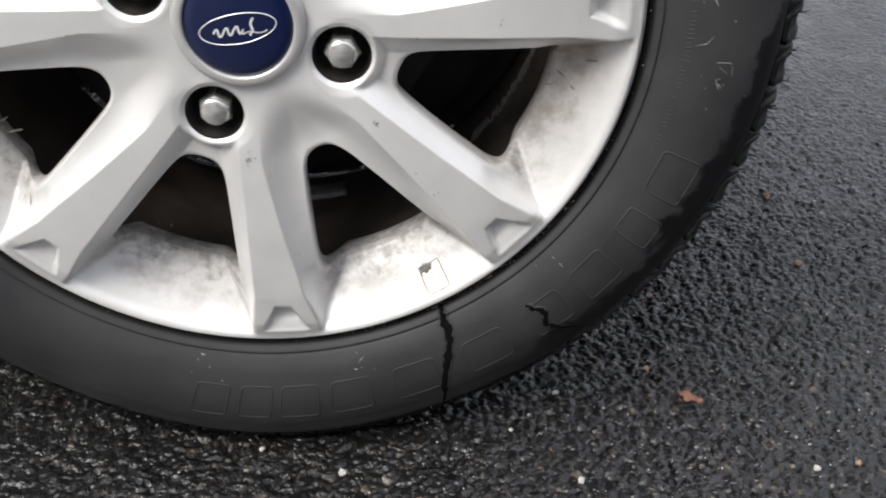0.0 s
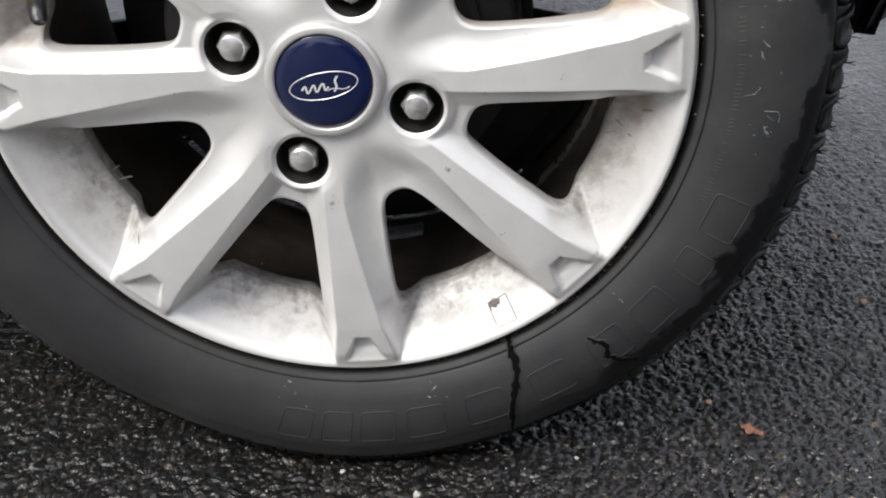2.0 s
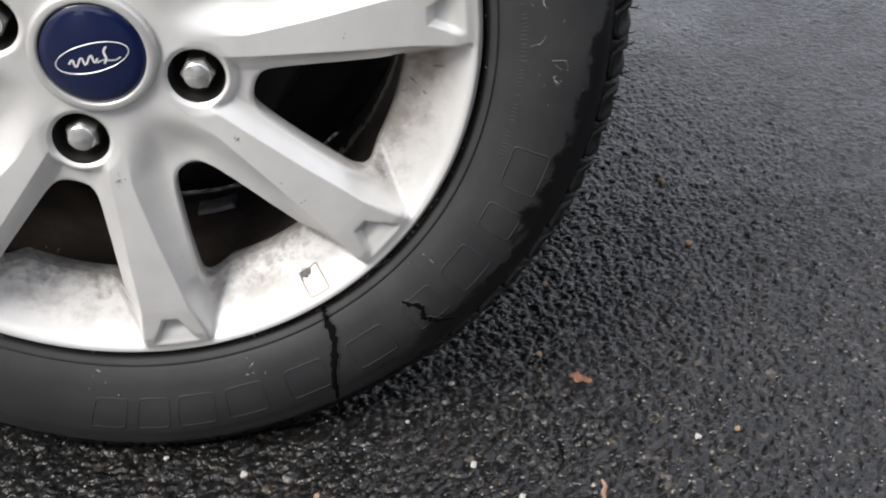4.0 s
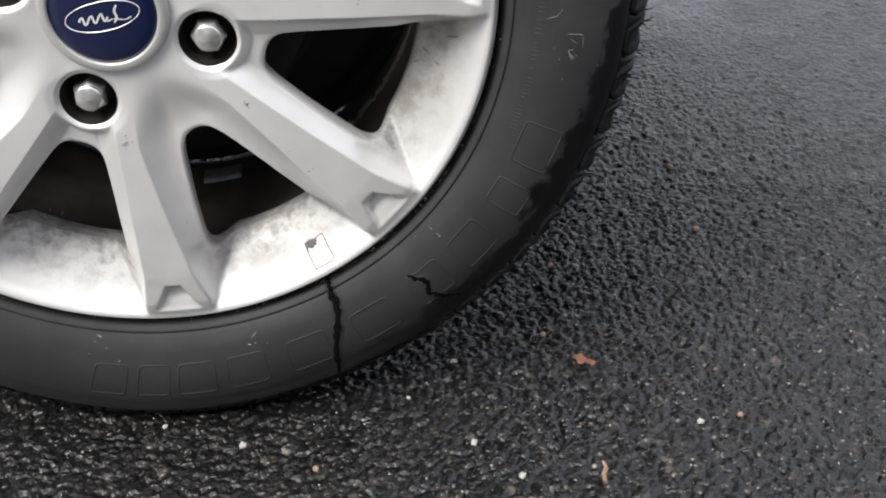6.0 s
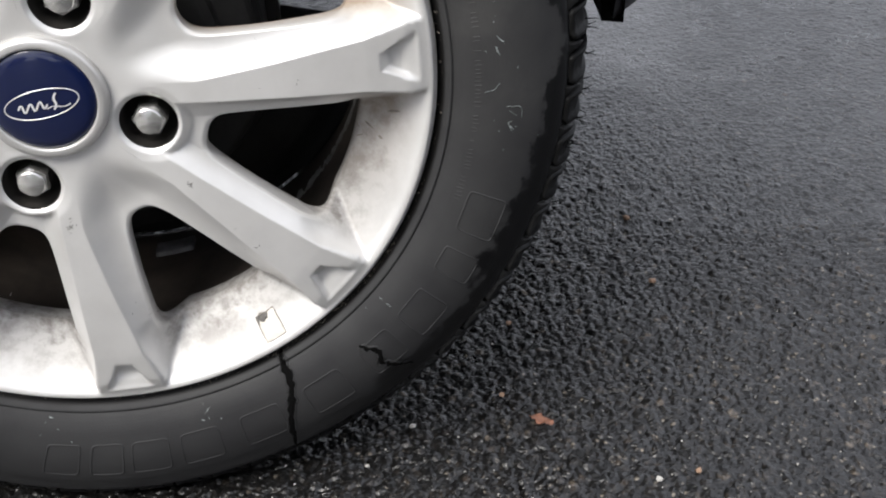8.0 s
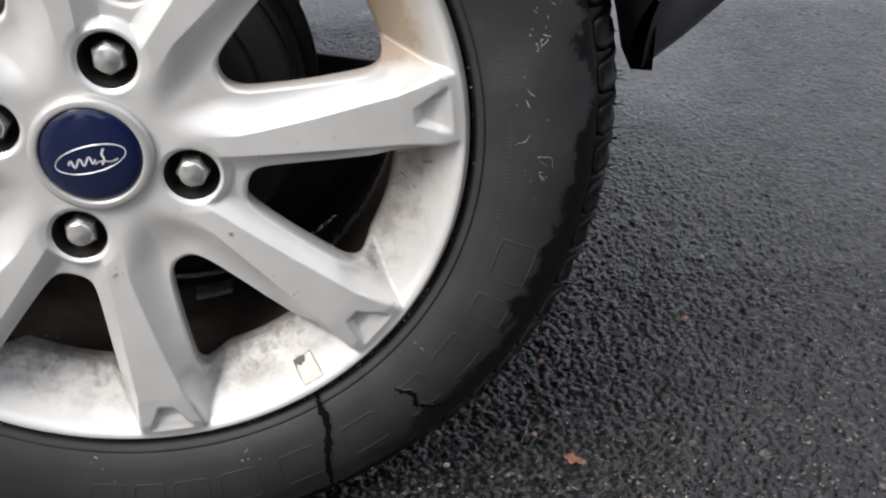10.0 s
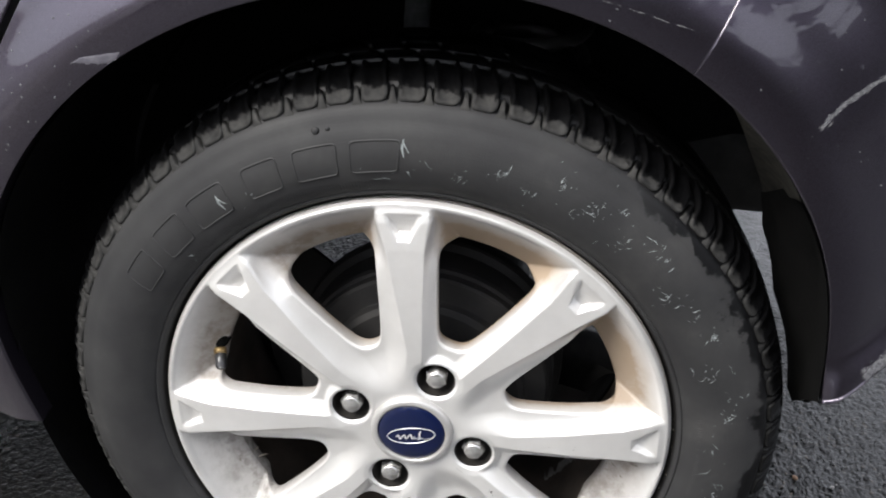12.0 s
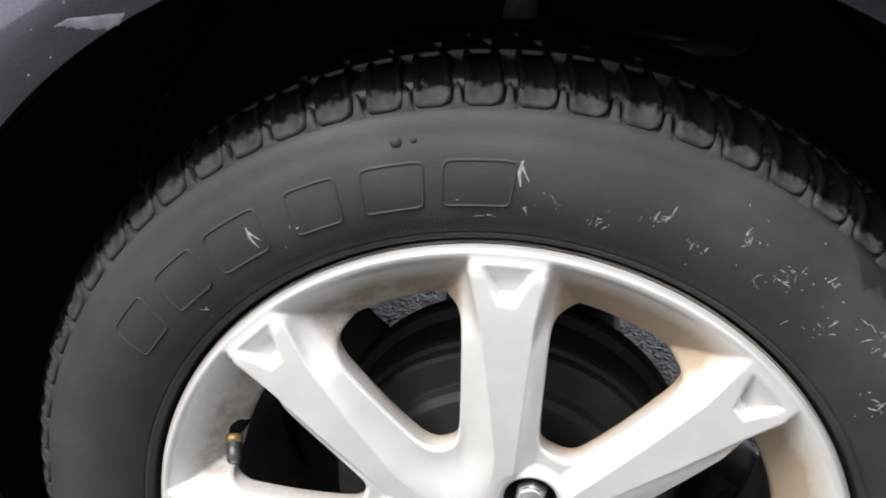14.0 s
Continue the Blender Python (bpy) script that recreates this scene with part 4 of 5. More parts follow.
def build_shell():
    """The rest of the lower body, closing the car above and behind the arch."""
    verts = []
    stations = [(-3.35, 0.20, 0.34, 0.86), (-3.2, 0.08, 0.26, 0.94), (-2.2, 0.06, 0.26, 1.02), (-0.37, 0.06, 0.26, 1.02), (-0.36, 0.30, 0.42, 1.02), (0.34, 0.30, 0.40, 1.02), (0.36, 0.16, 0.40, 1.02), (0.48, 0.24, 0.40, 0.98), (0.55, 0.36, 0.43, 0.92)]
    for x, side, low, top in stations:
        up = 0.12 if -3.3 < x < 0.35 else side + 0.02
        half = [(0.86, low), (side + 0.06, low), (side, low + 0.05), (side, 0.675), (up, 0.70), (up + 0.03, top - 0.06), (up + 0.16, top), (0.86, top)]
        far = 0.06 if -3.1 < x < 0.35 else side
        other = [(0.86, low), (far + 0.06, low), (far, low + 0.05), (far, 0.675), (far + 0.005, 0.70), (far + 0.05, top - 0.06), (far + 0.18, top), (0.86, top)]
        verts += [(x, y, z) for y, z in half] + [(x, 1.72 - y, z) for y, z in reversed(other)][1:-1]
    k = 14
    faces = [(i * k + j, i * k + (j + 1) % k, (i + 1) * k + (j + 1) % k, (i + 1) * k + j) for i in range(len(stations) - 1) for j in range(k)]
    faces += [tuple(range(k)), tuple(len(verts) - 1 - q for q in range(k))]
    upper = [g for g in faces if min(verts[q][2] for q in g) >= 0.65]
    lower = [g for g in faces if g not in upper]
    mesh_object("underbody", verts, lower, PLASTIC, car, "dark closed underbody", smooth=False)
    mesh_object("upper_body", verts, upper, PAINT, car, "plum-grey upper body", smooth=False)


build_shell()


# ---- marks, cuts and small parts of the wheel ----
def ribbon(points, widths, lift, push=0.0):
    """A thin ridge along points (r, angle) of the sidewall."""
    verts, n = [], len(points)
    for i, ((r, a), w) in enumerate(zip(points, widths)):
        r0, a0 = points[max(0, i - 1)]
        r1, a1 = points[min(n - 1, i + 1)]
        t = np.array([r1 - r0, (a1 - a0) * r])
        t = t / max(1e-9, np.hypot(*t))
        for q, h in ((-1, 0.15), (-0.4, 1.0), (0.4, 1.0), (1, 0.15)):
            rr, aa = r - t[1] * w * q / 2, a + t[0] * w * q / 2 / r
            verts.append(polar(rr, aa, sidewall_y(rr) - lift * h + push))
    return settle(verts), grid_faces(n, 4)


def cut_line(points, n=26, seed=1, shake=0.0012):
    rng = random.Random(seed)
    pts = [(math.hypot(x, z - ZC), math.atan2(z - ZC, x)) for x, z in points]
    out = []
    for i in range(n):
        q = i / (n - 1) * (len(pts) - 1)
        k = min(int(q), len(pts) - 2)
        f = q - k
        r = pts[k][0] * (1 - f) + pts[k + 1][0] * f + rng.uniform(-shake, shake) * 0.5
        a = pts[k][1] * (1 - f) + pts[k + 1][1] * f + rng.uniform(-shake, shake) / r
        out.append((r, a))
    return out


def build_cut(points, wide, seed, label):
    line = cut_line(points, 30, seed)
    rng = random.Random(seed)
    widths = [wide * (0.35 + 0.65 * math.sin(math.pi * min(1, 0.12 + i / 29 * 0.9))) * rng.uniform(0.7, 1.25) for i in range(30)]
    v, f = ribbon(line, widths, 0.0008)
    cut = mesh_object("sidewall_cut", v, f, CUT, wheel, label)
    lips = []
    for side in (-1, 1):
        edge = [(r, a + side * (w / 2 + 0.0005) / r) for (r, a), w in zip(line, widths)]
        lips.append(ribbon(edge, [0.0012] * 30, 0.0006))
    v, f = joined(lips)
    mesh_object("torn_edge", v, f, RUBBER, wheel, "raised torn rubber edge")


build_cut([(0.1075, 0.112), (0.110, 0.103), (0.1135, 0.093), (0.1135, 0.084), (0.1115, 0.070), (0.1125, 0.050), (0.113, 0.034)], 0.0054, 4, "deep dark radial cut in the sidewall")
build_cut([(0.1075, 0.112), (0.1085, 0.106), (0.112, 0.102)], 0.0032, 6, "short dark cut beside the rim")
build_cut([(0.158, 0.119), (0.169, 0.117), (0.1715, 0.106), (0.181, 0.103), (0.192, 0.100)], 0.0042, 9, "dark branching cut at the tyre's shoulder")


def build_lettering():
    """Raised outline blocks where the maker's mark stands; no letters."""
    upper = [(148.6, 0.027), (138.9, 0.029), (129.3, 0.034), (118.1, 0.028), (108.2, 0.032), (98.2, 0.035)]
    lower = [(-98.1, 0.021), (-91.6, 0.020), (-85.1, 0.024), (-77.4, 0.026), (-67.5, 0.028), (-56.2, 0.029), (-45.6, 0.026), (-36.8, 0.026), (-27.8, 0.018), (-19.5, 0.027)]
    for k, (deg, w) in enumerate(upper + lower):
        rc, hh = (0.2468, 0.0118) if k < 6 else (0.2465, 0.0118)
        a = radians(deg)
        slant = 0.0015
        loop = []
        for i in range(48):
            t = 2 * math.pi * i / 48
            p, q = math.cos(t), math.sin(t)
            p, q = math.copysign(abs(p) ** 0.22, p), math.copysign(abs(q) ** 0.22, q)
            loop.append((rc + q * hh, a - (p * w / 2 + q * slant) / rc))
        pieces = [ribbon(loop + loop[:2], [0.0014 if k < 6 else 0.0012] * 50, 0.0007 if k < 6 else 0.00045)]
        v, f = joined(pieces)
        mesh_object("raised_mark", v, f, RUBBER, wheel)
    pieces, rng = [], random.Random(11)
    for lo, hi, r in ((150, 96, 0.2255), (146, 100, 0.2225), (12, -18, 0.2290), (-104, -118, 0.2240)):
        d = hi
        while d < lo:
            a = radians(d)
            h = rng.uniform(0.0012, 0.0020)
            pieces.append(ribbon([(r - h, a), (r + h, a + 0.001)], [0.0009, 0.0009], 0.00025))
            d += rng.choice((0.55, 0.6, 0.65, 1.4))
    v, f = joined(pieces)
    tagged(mesh_object("fine_marking", v, f, RUBBER, wheel, "fine raised bars of small sidewall marking"), kind="stuff")


build_lettering()


def build_sidewall_wear():
    rng = random.Random(21)
    pieces = []
    nests = ((97, 0.231, 6), (90, 0.240, 7), (84, 0.236, 10), (77, 0.247, 14), (72, 0.240, 9), (68, 0.256, 14), (62, 0.250, 18), (57, 0.261, 9), (54, 0.243, 12), (47, 0.256, 16), (40, 0.238, 13), (35, 0.248, 10), (30, 0.254, 18), (22, 0.243, 9), (16, 0.259, 7), (12, 0.250, 18), (4, 0.238, 6), (-5, 0.247, 11), (122, 0.240, 4), (140, 0.226, 4), (-40, 0.225, 4), (-75, 0.228, 5), (-100, 0.222, 5))
    for deg, rc, count in nests:
        main, tight = rng.uniform(0, 6.28), rng.uniform(0.5, 1.0)
        for k in range(count):
            # a knot of straight nicks, most along one heading, with stray flecks round it
            far = 1.0 if k < count * 0.6 else 2.6
            a, r = radians(deg + rng.gauss(0, 1.1 * far * tight)), min(0.274, max(0.219, rc + rng.gauss(0, 0.0035 * far * tight)))
            heading = main + rng.gauss(0, 0.35) if rng.random() < 0.65 else rng.uniform(0, 6.28)
            long = rng.choice((0.0012, 0.0020, 0.0032, 0.0056)) if far < 2 else rng.uniform(0.0005, 0.0016)
            bend = rng.uniform(-0.5, 0.5)
            line = [(r + math.cos(heading + bend * q) * long * q, a + math.sin(heading + bend * q) * long * q / r) for q in (-0.5, -0.15, 0.2, 0.5)]
            wide = rng.uniform(0.00028, 0.00080)
            pieces.append(ribbon(line, [wide * 0.3, wide, wide * 0.8, wide * 0.25], 0.0002))
    for (x, z) in ((-0.0145, 0.5435), (-0.148, 0.486)):
        a, r = math.atan2(z - ZC, x), math.hypot(x, z - ZC)
        pieces.append(ribbon([(r + 0.006, a), (r, a + 0.006), (r - 0.007, a + 0.001)], [0.0008, 0.002, 0.0006], 0.0004))
        pieces.append(ribbon([(r + 0.003, a + 0.002), (r - 0.004, a - 0.014)], [0.0015, 0.0005], 0.0004))
    # longer curling threads
    for _ in range(9):
        deg = rng.choice((rng.uniform(-8, 35), rng.uniform(30, 66), rng.uniform(60, 96), rng.uniform(10, 30)))
        a, r = radians(deg), rng.uniform(0.226, 0.262)
        heading, line = rng.choice((rng.gauss(1.57, 0.4), rng.gauss(1.57, 0.5), rng.uniform(0, 6.28))), [(r, a)]
        curl = rng.uniform(-0.16, 0.16)
        for _ in range(rng.randint(4, 12)):
            heading += curl + rng.choice((0, 0, 0, rng.uniform(-1.2, 1.2)))
            r0, a0 = line[-1]
            line.append((min(0.272, max(0.219, r0 + math.cos(heading) * 0.0010)), a0 + math.sin(heading) * 0.0010 / r0))
        wide = rng.choice((0.0003, 0.0004, 0.0005))
        pieces.append(ribbon(line, [wide * rng.uniform(0.3, 1.1) for _ in line], 0.0003))
    v, f = joined(pieces)
    tagged(mesh_object("scuffing", v, f, SCUFF, wheel, "small pale curling scuffs on the sidewall"), kind="stuff")
    # rubber hairs left from the mould
    pieces = []
    for k in range(120):
        a = rng.uniform(0, 2 * math.pi)
        if k < 60:
            a = radians(rng.uniform(-80, 25))
        y = rng.uniform(0.013, 0.03)
        r = float(np.interp(y, [0.007, 0.0152, 0.0225, 0.033], [0.2845, 0.2925, 0.2965, 0.2988])) - 0.0016
        ln, lean = rng.uniform(0.003, 0.0075), rng.uniform(-0.5, 0.5)
        verts = []
        for i in range(4):
            q = i / 3
            c = polar(r + ln * q, a + lean * ln * q * q / r, y - 0.001 * q)
            w = 0.00035 * (1 - 0.7 * q)
            verts += [c + np.array([w, 0, 0]), c + np.array([-w / 2, w, w]), c + np.array([-w / 2, -w, -w])]
        pieces.append((settle(verts), [(i * 3 + j, i * 3 + (j + 1) % 3, i * 3 + 3 + (j + 1) % 3, i * 3 + 3 + j) for i in range(3) for j in range(3)]))
    v, f = joined(pieces)
    tagged(mesh_object("mould_flash", v, f, TREAD, wheel, "thin rubber mould hairs on the shoulder"), kind="stuff")
    # moulded pip by the upper mark
    for deg, size in ((106.9, 1.0), (105.0, 0.55)):
        v, f = revolve([(0.0032 * size, 0.0), (0.0028 * size, -0.0010 * size), (0.0016 * size, -0.0018 * size), (0.0002, -0.0020 * size)], 18)
        at = polar(0.2682, radians(deg), sidewall_y(0.2682))
        mesh_object("moulded_pip", [np.array(q) + at for q in v], f, RUBBER, wheel)


build_sidewall_wear()


def tube(path, radii, n=16):
    verts = []
    p = [Vector(q) for q in path]
    for i, (c, r) in enumerate(zip(p, radii)):
        d = (p[min(i + 1, len(p) - 1)] - p[max(i - 1, 0)]).normalized()
        e = d.orthogonal().normalized()
        g = d.cross(e)
        verts += [tuple(c + (e * math.cos(2 * math.pi * k / n) + g * math.sin(2 * math.pi * k / n)) * r) for k in range(n)]
    faces = [(i * n + k, i * n + (k + 1) % n, (i + 1) * n + (k + 1) % n, (i + 1) * n + k) for i in range(len(p) - 1) for k in range(n)]
    return verts, faces + [tuple(range(n)), tuple(len(verts) - 1 - k for k in range(n))]


def build_valve():
    a = Vector((-0.1712, 0.0325, 0.0465))
    d = Vector((0.010, -0.028, -0.028)).normalized()
    v, f = tube([a, a + d * 0.004, a + d * 0.010, a + d * 0.012], [0.0105, 0.0100, 0.0060, 0.0050])
    mesh_object("valve_stem", v, f, PLASTIC, wheel, "black rubber valve stem")
    v, f = tube([a + d * 0.012, a + d * 0.0122, a + d * 0.017, a + d * 0.0172], [0.0046, 0.0054, 0.0054, 0.0046])
    mesh_object("valve_collar", v, f, BRASS, wheel, "dull brass valve collar")
    v, f = tube([a + d * 0.0172, a + d * 0.018, a + d * 0.028, a + d * 0.030], [0.0042, 0.0050, 0.0048, 0.0032])
    mesh_object("valve_cap", v, f, CAPGREY, wheel, "dull grey metal valve cap")


build_valve()


WEIGHT = make_worn("dull_zinc", (0.10, 0.10, 0.105), (0.22, 0.22, 0.23), 150.0, 0.5, 0.3)


def build_weight():
    """A steel balance weight stuck inside the barrel."""
    verts, n = [], 9
    for i in range(n):
        a = radians(-84.0 + 9.0 * i / (n - 1))
        for r, y in ((0.1755, 0.112), (0.1705, 0.1125), (0.1700, 0.114), (0.1700, 0.126), (0.1705, 0.1275), (0.1755, 0.128)):
            verts.append(polar(r, a, y))
    mesh_object("balance_weight", verts, grid_faces(n, 6) + [tuple(range(6)), tuple(len(verts) - 1 - q for q in range(6))], WEIGHT, wheel, "dull steel balance weight inside the barrel")


build_weight()


def build_suspension():
    """The damper and coil spring that show between the upper spokes, with an added, unseen arm and beam that hide the
    bright road.
    """
    STEEL = make_worn("dull_grey_steel", (0.10, 0.105, 0.11), (0.24, 0.25, 0.26), 60.0, 0.45, 0.3)
    BLACK = make_worn("black_spring_steel", (0.010, 0.010, 0.011), (0.03, 0.028, 0.027), 80.0, 0.45)
    v, f = tube([(-0.040, 0.175, 0.28), (-0.038, 0.180, 0.40), (-0.037, 0.182, 0.47), (-0.037, 0.1822, 0.472), (-0.035, 0.19, 0.60)], [0.022, 0.022, 0.022, 0.011, 0.011], 20)
    mesh_object("damper", v, f, STEEL, car, "dull grey damper tube")
    path = [(0.062 + 0.046 * math.cos(a), 0.190 + 0.046 * math.sin(a), 0.40 + 0.030 * a / 6.28) for a in np.linspace(0, 6.28 * 6, 150)]
    v, f = tube(path, [0.0062] * 150, 8)
    mesh_object("coil_spring", v, f, BLACK, car, "black coil spring")
    # unseen arm, shaped to block the view of lit road
    verts, k = [], 16
    stations = ((-0.42, 0.215, 0.030), (-0.40, 0.212, 0.038), (-0.24, 0.196, 0.046), (-0.16, 0.206, 0.050), (-0.10, 0.226, 0.064), (0.0, 0.222, 0.066), (0.13, 0.196, 0.066), (0.186, 0.190, 0.062), (0.198, 0.190, 0.050))
    for x, z, tall in stations:
        for j in range(k):
            p, q = math.cos(2 * math.pi * j / k), math.sin(2 * math.pi * j / k)
            verts.append((x, 0.215 + 0.026 * math.copysign(abs(p) ** 0.6, p), z + tall * math.copysign(abs(q) ** 0.6, q)))
    faces = [(i * k + j, i * k + (j + 1) % k, (i + 1) * k + (j + 1) % k, (i + 1) * k + j) for i in range(len(stations) - 1) for j in range(k)]
    faces += [tuple(range(k)), tuple(len(verts) - 1 - j for j in range(k))]
    mesh_object("cover_arm", verts, faces, BLACK, car, "black arm behind the drum, added to hide the bright road")
    # unseen beam, added to darken the windows above the drum
    verts, k = [], 16
    stations = ((0.262, 0.8), (0.268, 1.0), (0.86, 1.0), (1.452, 1.0), (1.458, 0.8))
    for y, size in stations:
        for j in range(k):
            p, q = math.cos(2 * math.pi * j / k), math.sin(2 * math.pi * j / k)
            verts.append((0.012 + 0.072 * size * math.copysign(abs(p) ** 0.5, p), y, 0.242 + 0.064 * size * math.copysign(abs(q) ** 0.5, q)))
    faces = [(i * k + j, i * k + (j + 1) % k, (i + 1) * k + (j + 1) % k, (i + 1) * k + j) for i in range(len(stations) - 1) for j in range(k)]
    faces += [tuple(range(k)), tuple(len(verts) - 1 - j for j in range(k))]
    mesh_object("cover_beam", verts, faces, BLACK, car, "black beam across the car, added to hide the bright road")


build_suspension()


def build_silencer():
    """A dull flat silencer box under the tail, its long edges rounded."""
    v, f = [], []
    n = 16
    for i, (x, k) in enumerate(((0.16, 0.80), (0.165, 0.97), (0.18, 1.0), (0.50, 1.0), (0.515, 0.97), (0.52, 0.80))):
        for j in range(n):
            a = 2 * math.pi * j / n
            p, q = math.cos(a), math.sin(a)
            p, q = math.copysign(abs(p) ** 0.4, p), math.copysign(abs(q) ** 0.4, q)
            v.append((x, 0.42 + 0.12 * p * k, 0.421 + 0.068 * q * k))
    f = [(i * n + j, i * n + (j + 1) % n, (i + 1) * n + (j + 1) % n, (i + 1) * n + j) for i in range(5) for j in range(n)]
    f += [tuple(range(n)), tuple(len(v) - 1 - j for j in range(n))]
    mesh_object("silencer", v, f, make_worn("sooty_steel", (0.025, 0.026, 0.025), (0.06, 0.06, 0.057), 30.0, 0.6), car, "dull sooty silencer box under the tail")


build_silencer()


def build_tape():
    """A rectangular stick-on balance patch on the lower dish, with a worn inner end."""
    mid, rc = radians(-57.6), 0.1925
    verts = []
    n, k = 9, 7
    rng = random.Random(2)
    for i in range(n):
        for j in range(k):
            a = mid + (i / (n - 1) - 0.5) * 0.0140 / rc
            r = rc - 0.0070 + 0.014 * j / (k - 1) + (rng.uniform(-0.0006, 0.0004) if j == 0 else 0)
            rel = (a - SPOKES[0]) % (math.pi / 4) - HALF
            y = float(face_height(np.array(r * math.cos(rel)), np.array(r * math.sin(rel)), False))
            edge = i in (0, n - 1) or j in (0, k - 1)
            verts.append(polar(r, a, y - (0.0001 if edge else 0.0011)))
    patch = mesh_object("balance_patch", verts, grid_faces(n, k), TAPE, wheel, "pale worn stick-on balance patch")
    # a grimy line round it
    rim_line = [i * k for i in range(n)] + [(n - 1) * k + j for j in range(1, k)] + [i * k + k - 1 for i in range(n - 2, -1, -1)] + [j for j in range(k - 2, 0, -1)]
    centre = sum(np.array(q) for q in verts) / len(verts)
    loop = []
    for q in rim_line:
        p = np.array(verts[q])
        d = (p - centre) / np.linalg.norm(p - centre)
        for o, lift in ((-0.0002, 0.0005), (0.0001, 0.0006), (0.00038, 0.0002)):
            loop.append(p + d * o + np.array([0, -lift, 0]))
    # its torn, dirty inner corner
    torn = []
    for i in range(5):
        for j in range(4):
            a = mid + (-0.0068 + 0.0088 * i / 4) / rc
            r = rc - 0.0072 + (0.0050 - 0.0016 * (i % 2)) * j / 3
            rel = (a - SPOKES[0]) % (math.pi / 4) - HALF
            y = float(face_height(np.array(r * math.cos(rel)), np.array(r * math.sin(rel)), False))
            torn.append(polar(r, a, y - (0.0006 if i in (0, 4) or j in (0, 3) else 0.0016)))
    mesh_object("torn_corner", torn, grid_faces(5, 4), MARK, patch, "dark torn corner")
    mesh_object("grimy_edge", loop, grid_faces(len(rim_line), 3, True), LINE, patch, "grimy outline of the patch")


build_tape()


# ---- loose grit on the road ----
def stone_mesh(rng, size, flat=0.7):
    bm = bmesh.new()
    bmesh.ops.create_icosphere(bm, subdivisions=1, radius=size)
    for q in bm.verts:
        q.co *= rng.uniform(0.7, 1.25)
        q.co.z *= flat
    return bm


def build_grit():
    rng = random.Random(7)
    pale = [(-0.006, -0.010, 3.2), (0.048, -0.031, 4.0), (0.201, -0.036, 3.6), (0.359, -0.024, 3.4), (0.473, 0.324, 3.4), (0.194, 0.048, 2.8), (0.026, 0.009, 3.2), (0.229, -0.068, 3.4), (0.479, 0.330, 2.0), (0.473, 0.303, 3.0), (0.159, 0.010, 2.4)]
    tan = [(0.388, -0.019, 3.6), (0.265, 0.077, 3.0), (0.424, 0.220, 4.2), (0.431, 0.334, 4.4), (0.285, 0.168, 3.4), (0.096, -0.054, 3.0)]
    for spots, mat, label in ((pale, GRIT_PALE, "pale angular chip of loose stone on the asphalt"), (tan, GRIT_TAN, "tan chip of loose stone on the asphalt")):
        for x, y, size in spots:
            ob = part("pebble", stone_mesh(rng, size / 1250), mat, None, smooth=False)
            ob.location = (x, y, 0.0005)
            ob.rotation_euler = (0, 0, rng.uniform(0, 6))
            tagged(ob, label, "pebble", "loose pebbles on the asphalt")
    pieces = []
    for _ in range(800):
        x, y = rng.uniform(-0.3, 0.85), rng.uniform(-0.14, 0.7)
        size = rng.uniform(0.0004, 0.0013)
        b = [(size * rng.uniform(0.6, 1.2) * math.cos(k * 2.1), size * rng.uniform(0.6, 1.2) * math.sin(k * 2.1)) for k in range(3)]
        pieces.append(([(x + p, y + q, 0.0002) for p, q in b] + [(x, y, 0.0005 + size)], [(0, 1, 3), (1, 2, 3), (2, 0, 3)]))
    v, f = joined(pieces)
    tagged(mesh_object("grit", v, f, GRIT_PALE, None, "scattered fine pale grit", smooth=False), category="grit", kind="stuff")
    # a curled rust-coloured leaf scrap
    verts, n, k = [], 9, 5
    for i in range(n):
        for j in range(k):
            p, q = (i / (n - 1) - 0.5) * 0.018, (j / (k - 1) - 0.5)
            w = 0.010 * math.sin(math.pi * (0.08 + 0.84 * i / (n - 1))) * (1 + 0.35 * math.sin(i * 2.3))
            verts.append((p + 0.002 * q, q * w, 0.0022 + 0.0022 * abs(q) + 0.0012 * math.sin(i * 1.3)))
    leaf = mesh_object("leaf_scrap", verts, grid_faces(n, k), LEAF)
    leaf.location, leaf.rotation_euler = (0.289, 0.0435, -0.001), (0.1, 0, 2.4)
    solid = leaf.modifiers.new("thickness", "SOLIDIFY")
    solid.thickness = 0.0004
    tagged(leaf, "small curled rust-coloured leaf scrap on asphalt", "leaf")
    v, f = tube([(0, 0, 0.002), (0.006, 0.001, 0.003), (0.013, -0.001, 0.002), (0.019, 0.001, 0.002)], [0.0014, 0.0018, 0.0016, 0.0008], 8)
    twig = mesh_object("twig", v, f, GRIT_TAN)
    twig.location, twig.rotation_euler = (0.281, -0.078, 0), (0, 0, 1.4)
    tagged(twig, "short brown twig on the asphalt", "twig")


build_grit()


# ---- behind the camera: what the paint and the damp road mirror ----
SIDING = make_worn("pale_siding", (0.74, 0.70, 0.64), (0.84, 0.80, 0.74), 3.0, 0.6)
ROOF = make_worn("roof_shingle", (0.10, 0.07, 0.06), (0.17, 0.11, 0.09), 8.0, 0.85)
GLASS = material("window_glass", (0.03, 0.035, 0.04), 0.05, 0.0)
BARK = make_worn("bark", (0.06, 0.045, 0.035), (0.13, 0.10, 0.08), 12.0, 0.9)
FOLIAGE = make_worn("foliage", (0.035, 0.055, 0.02), (0.08, 0.11, 0.04), 2.0, 0.7)


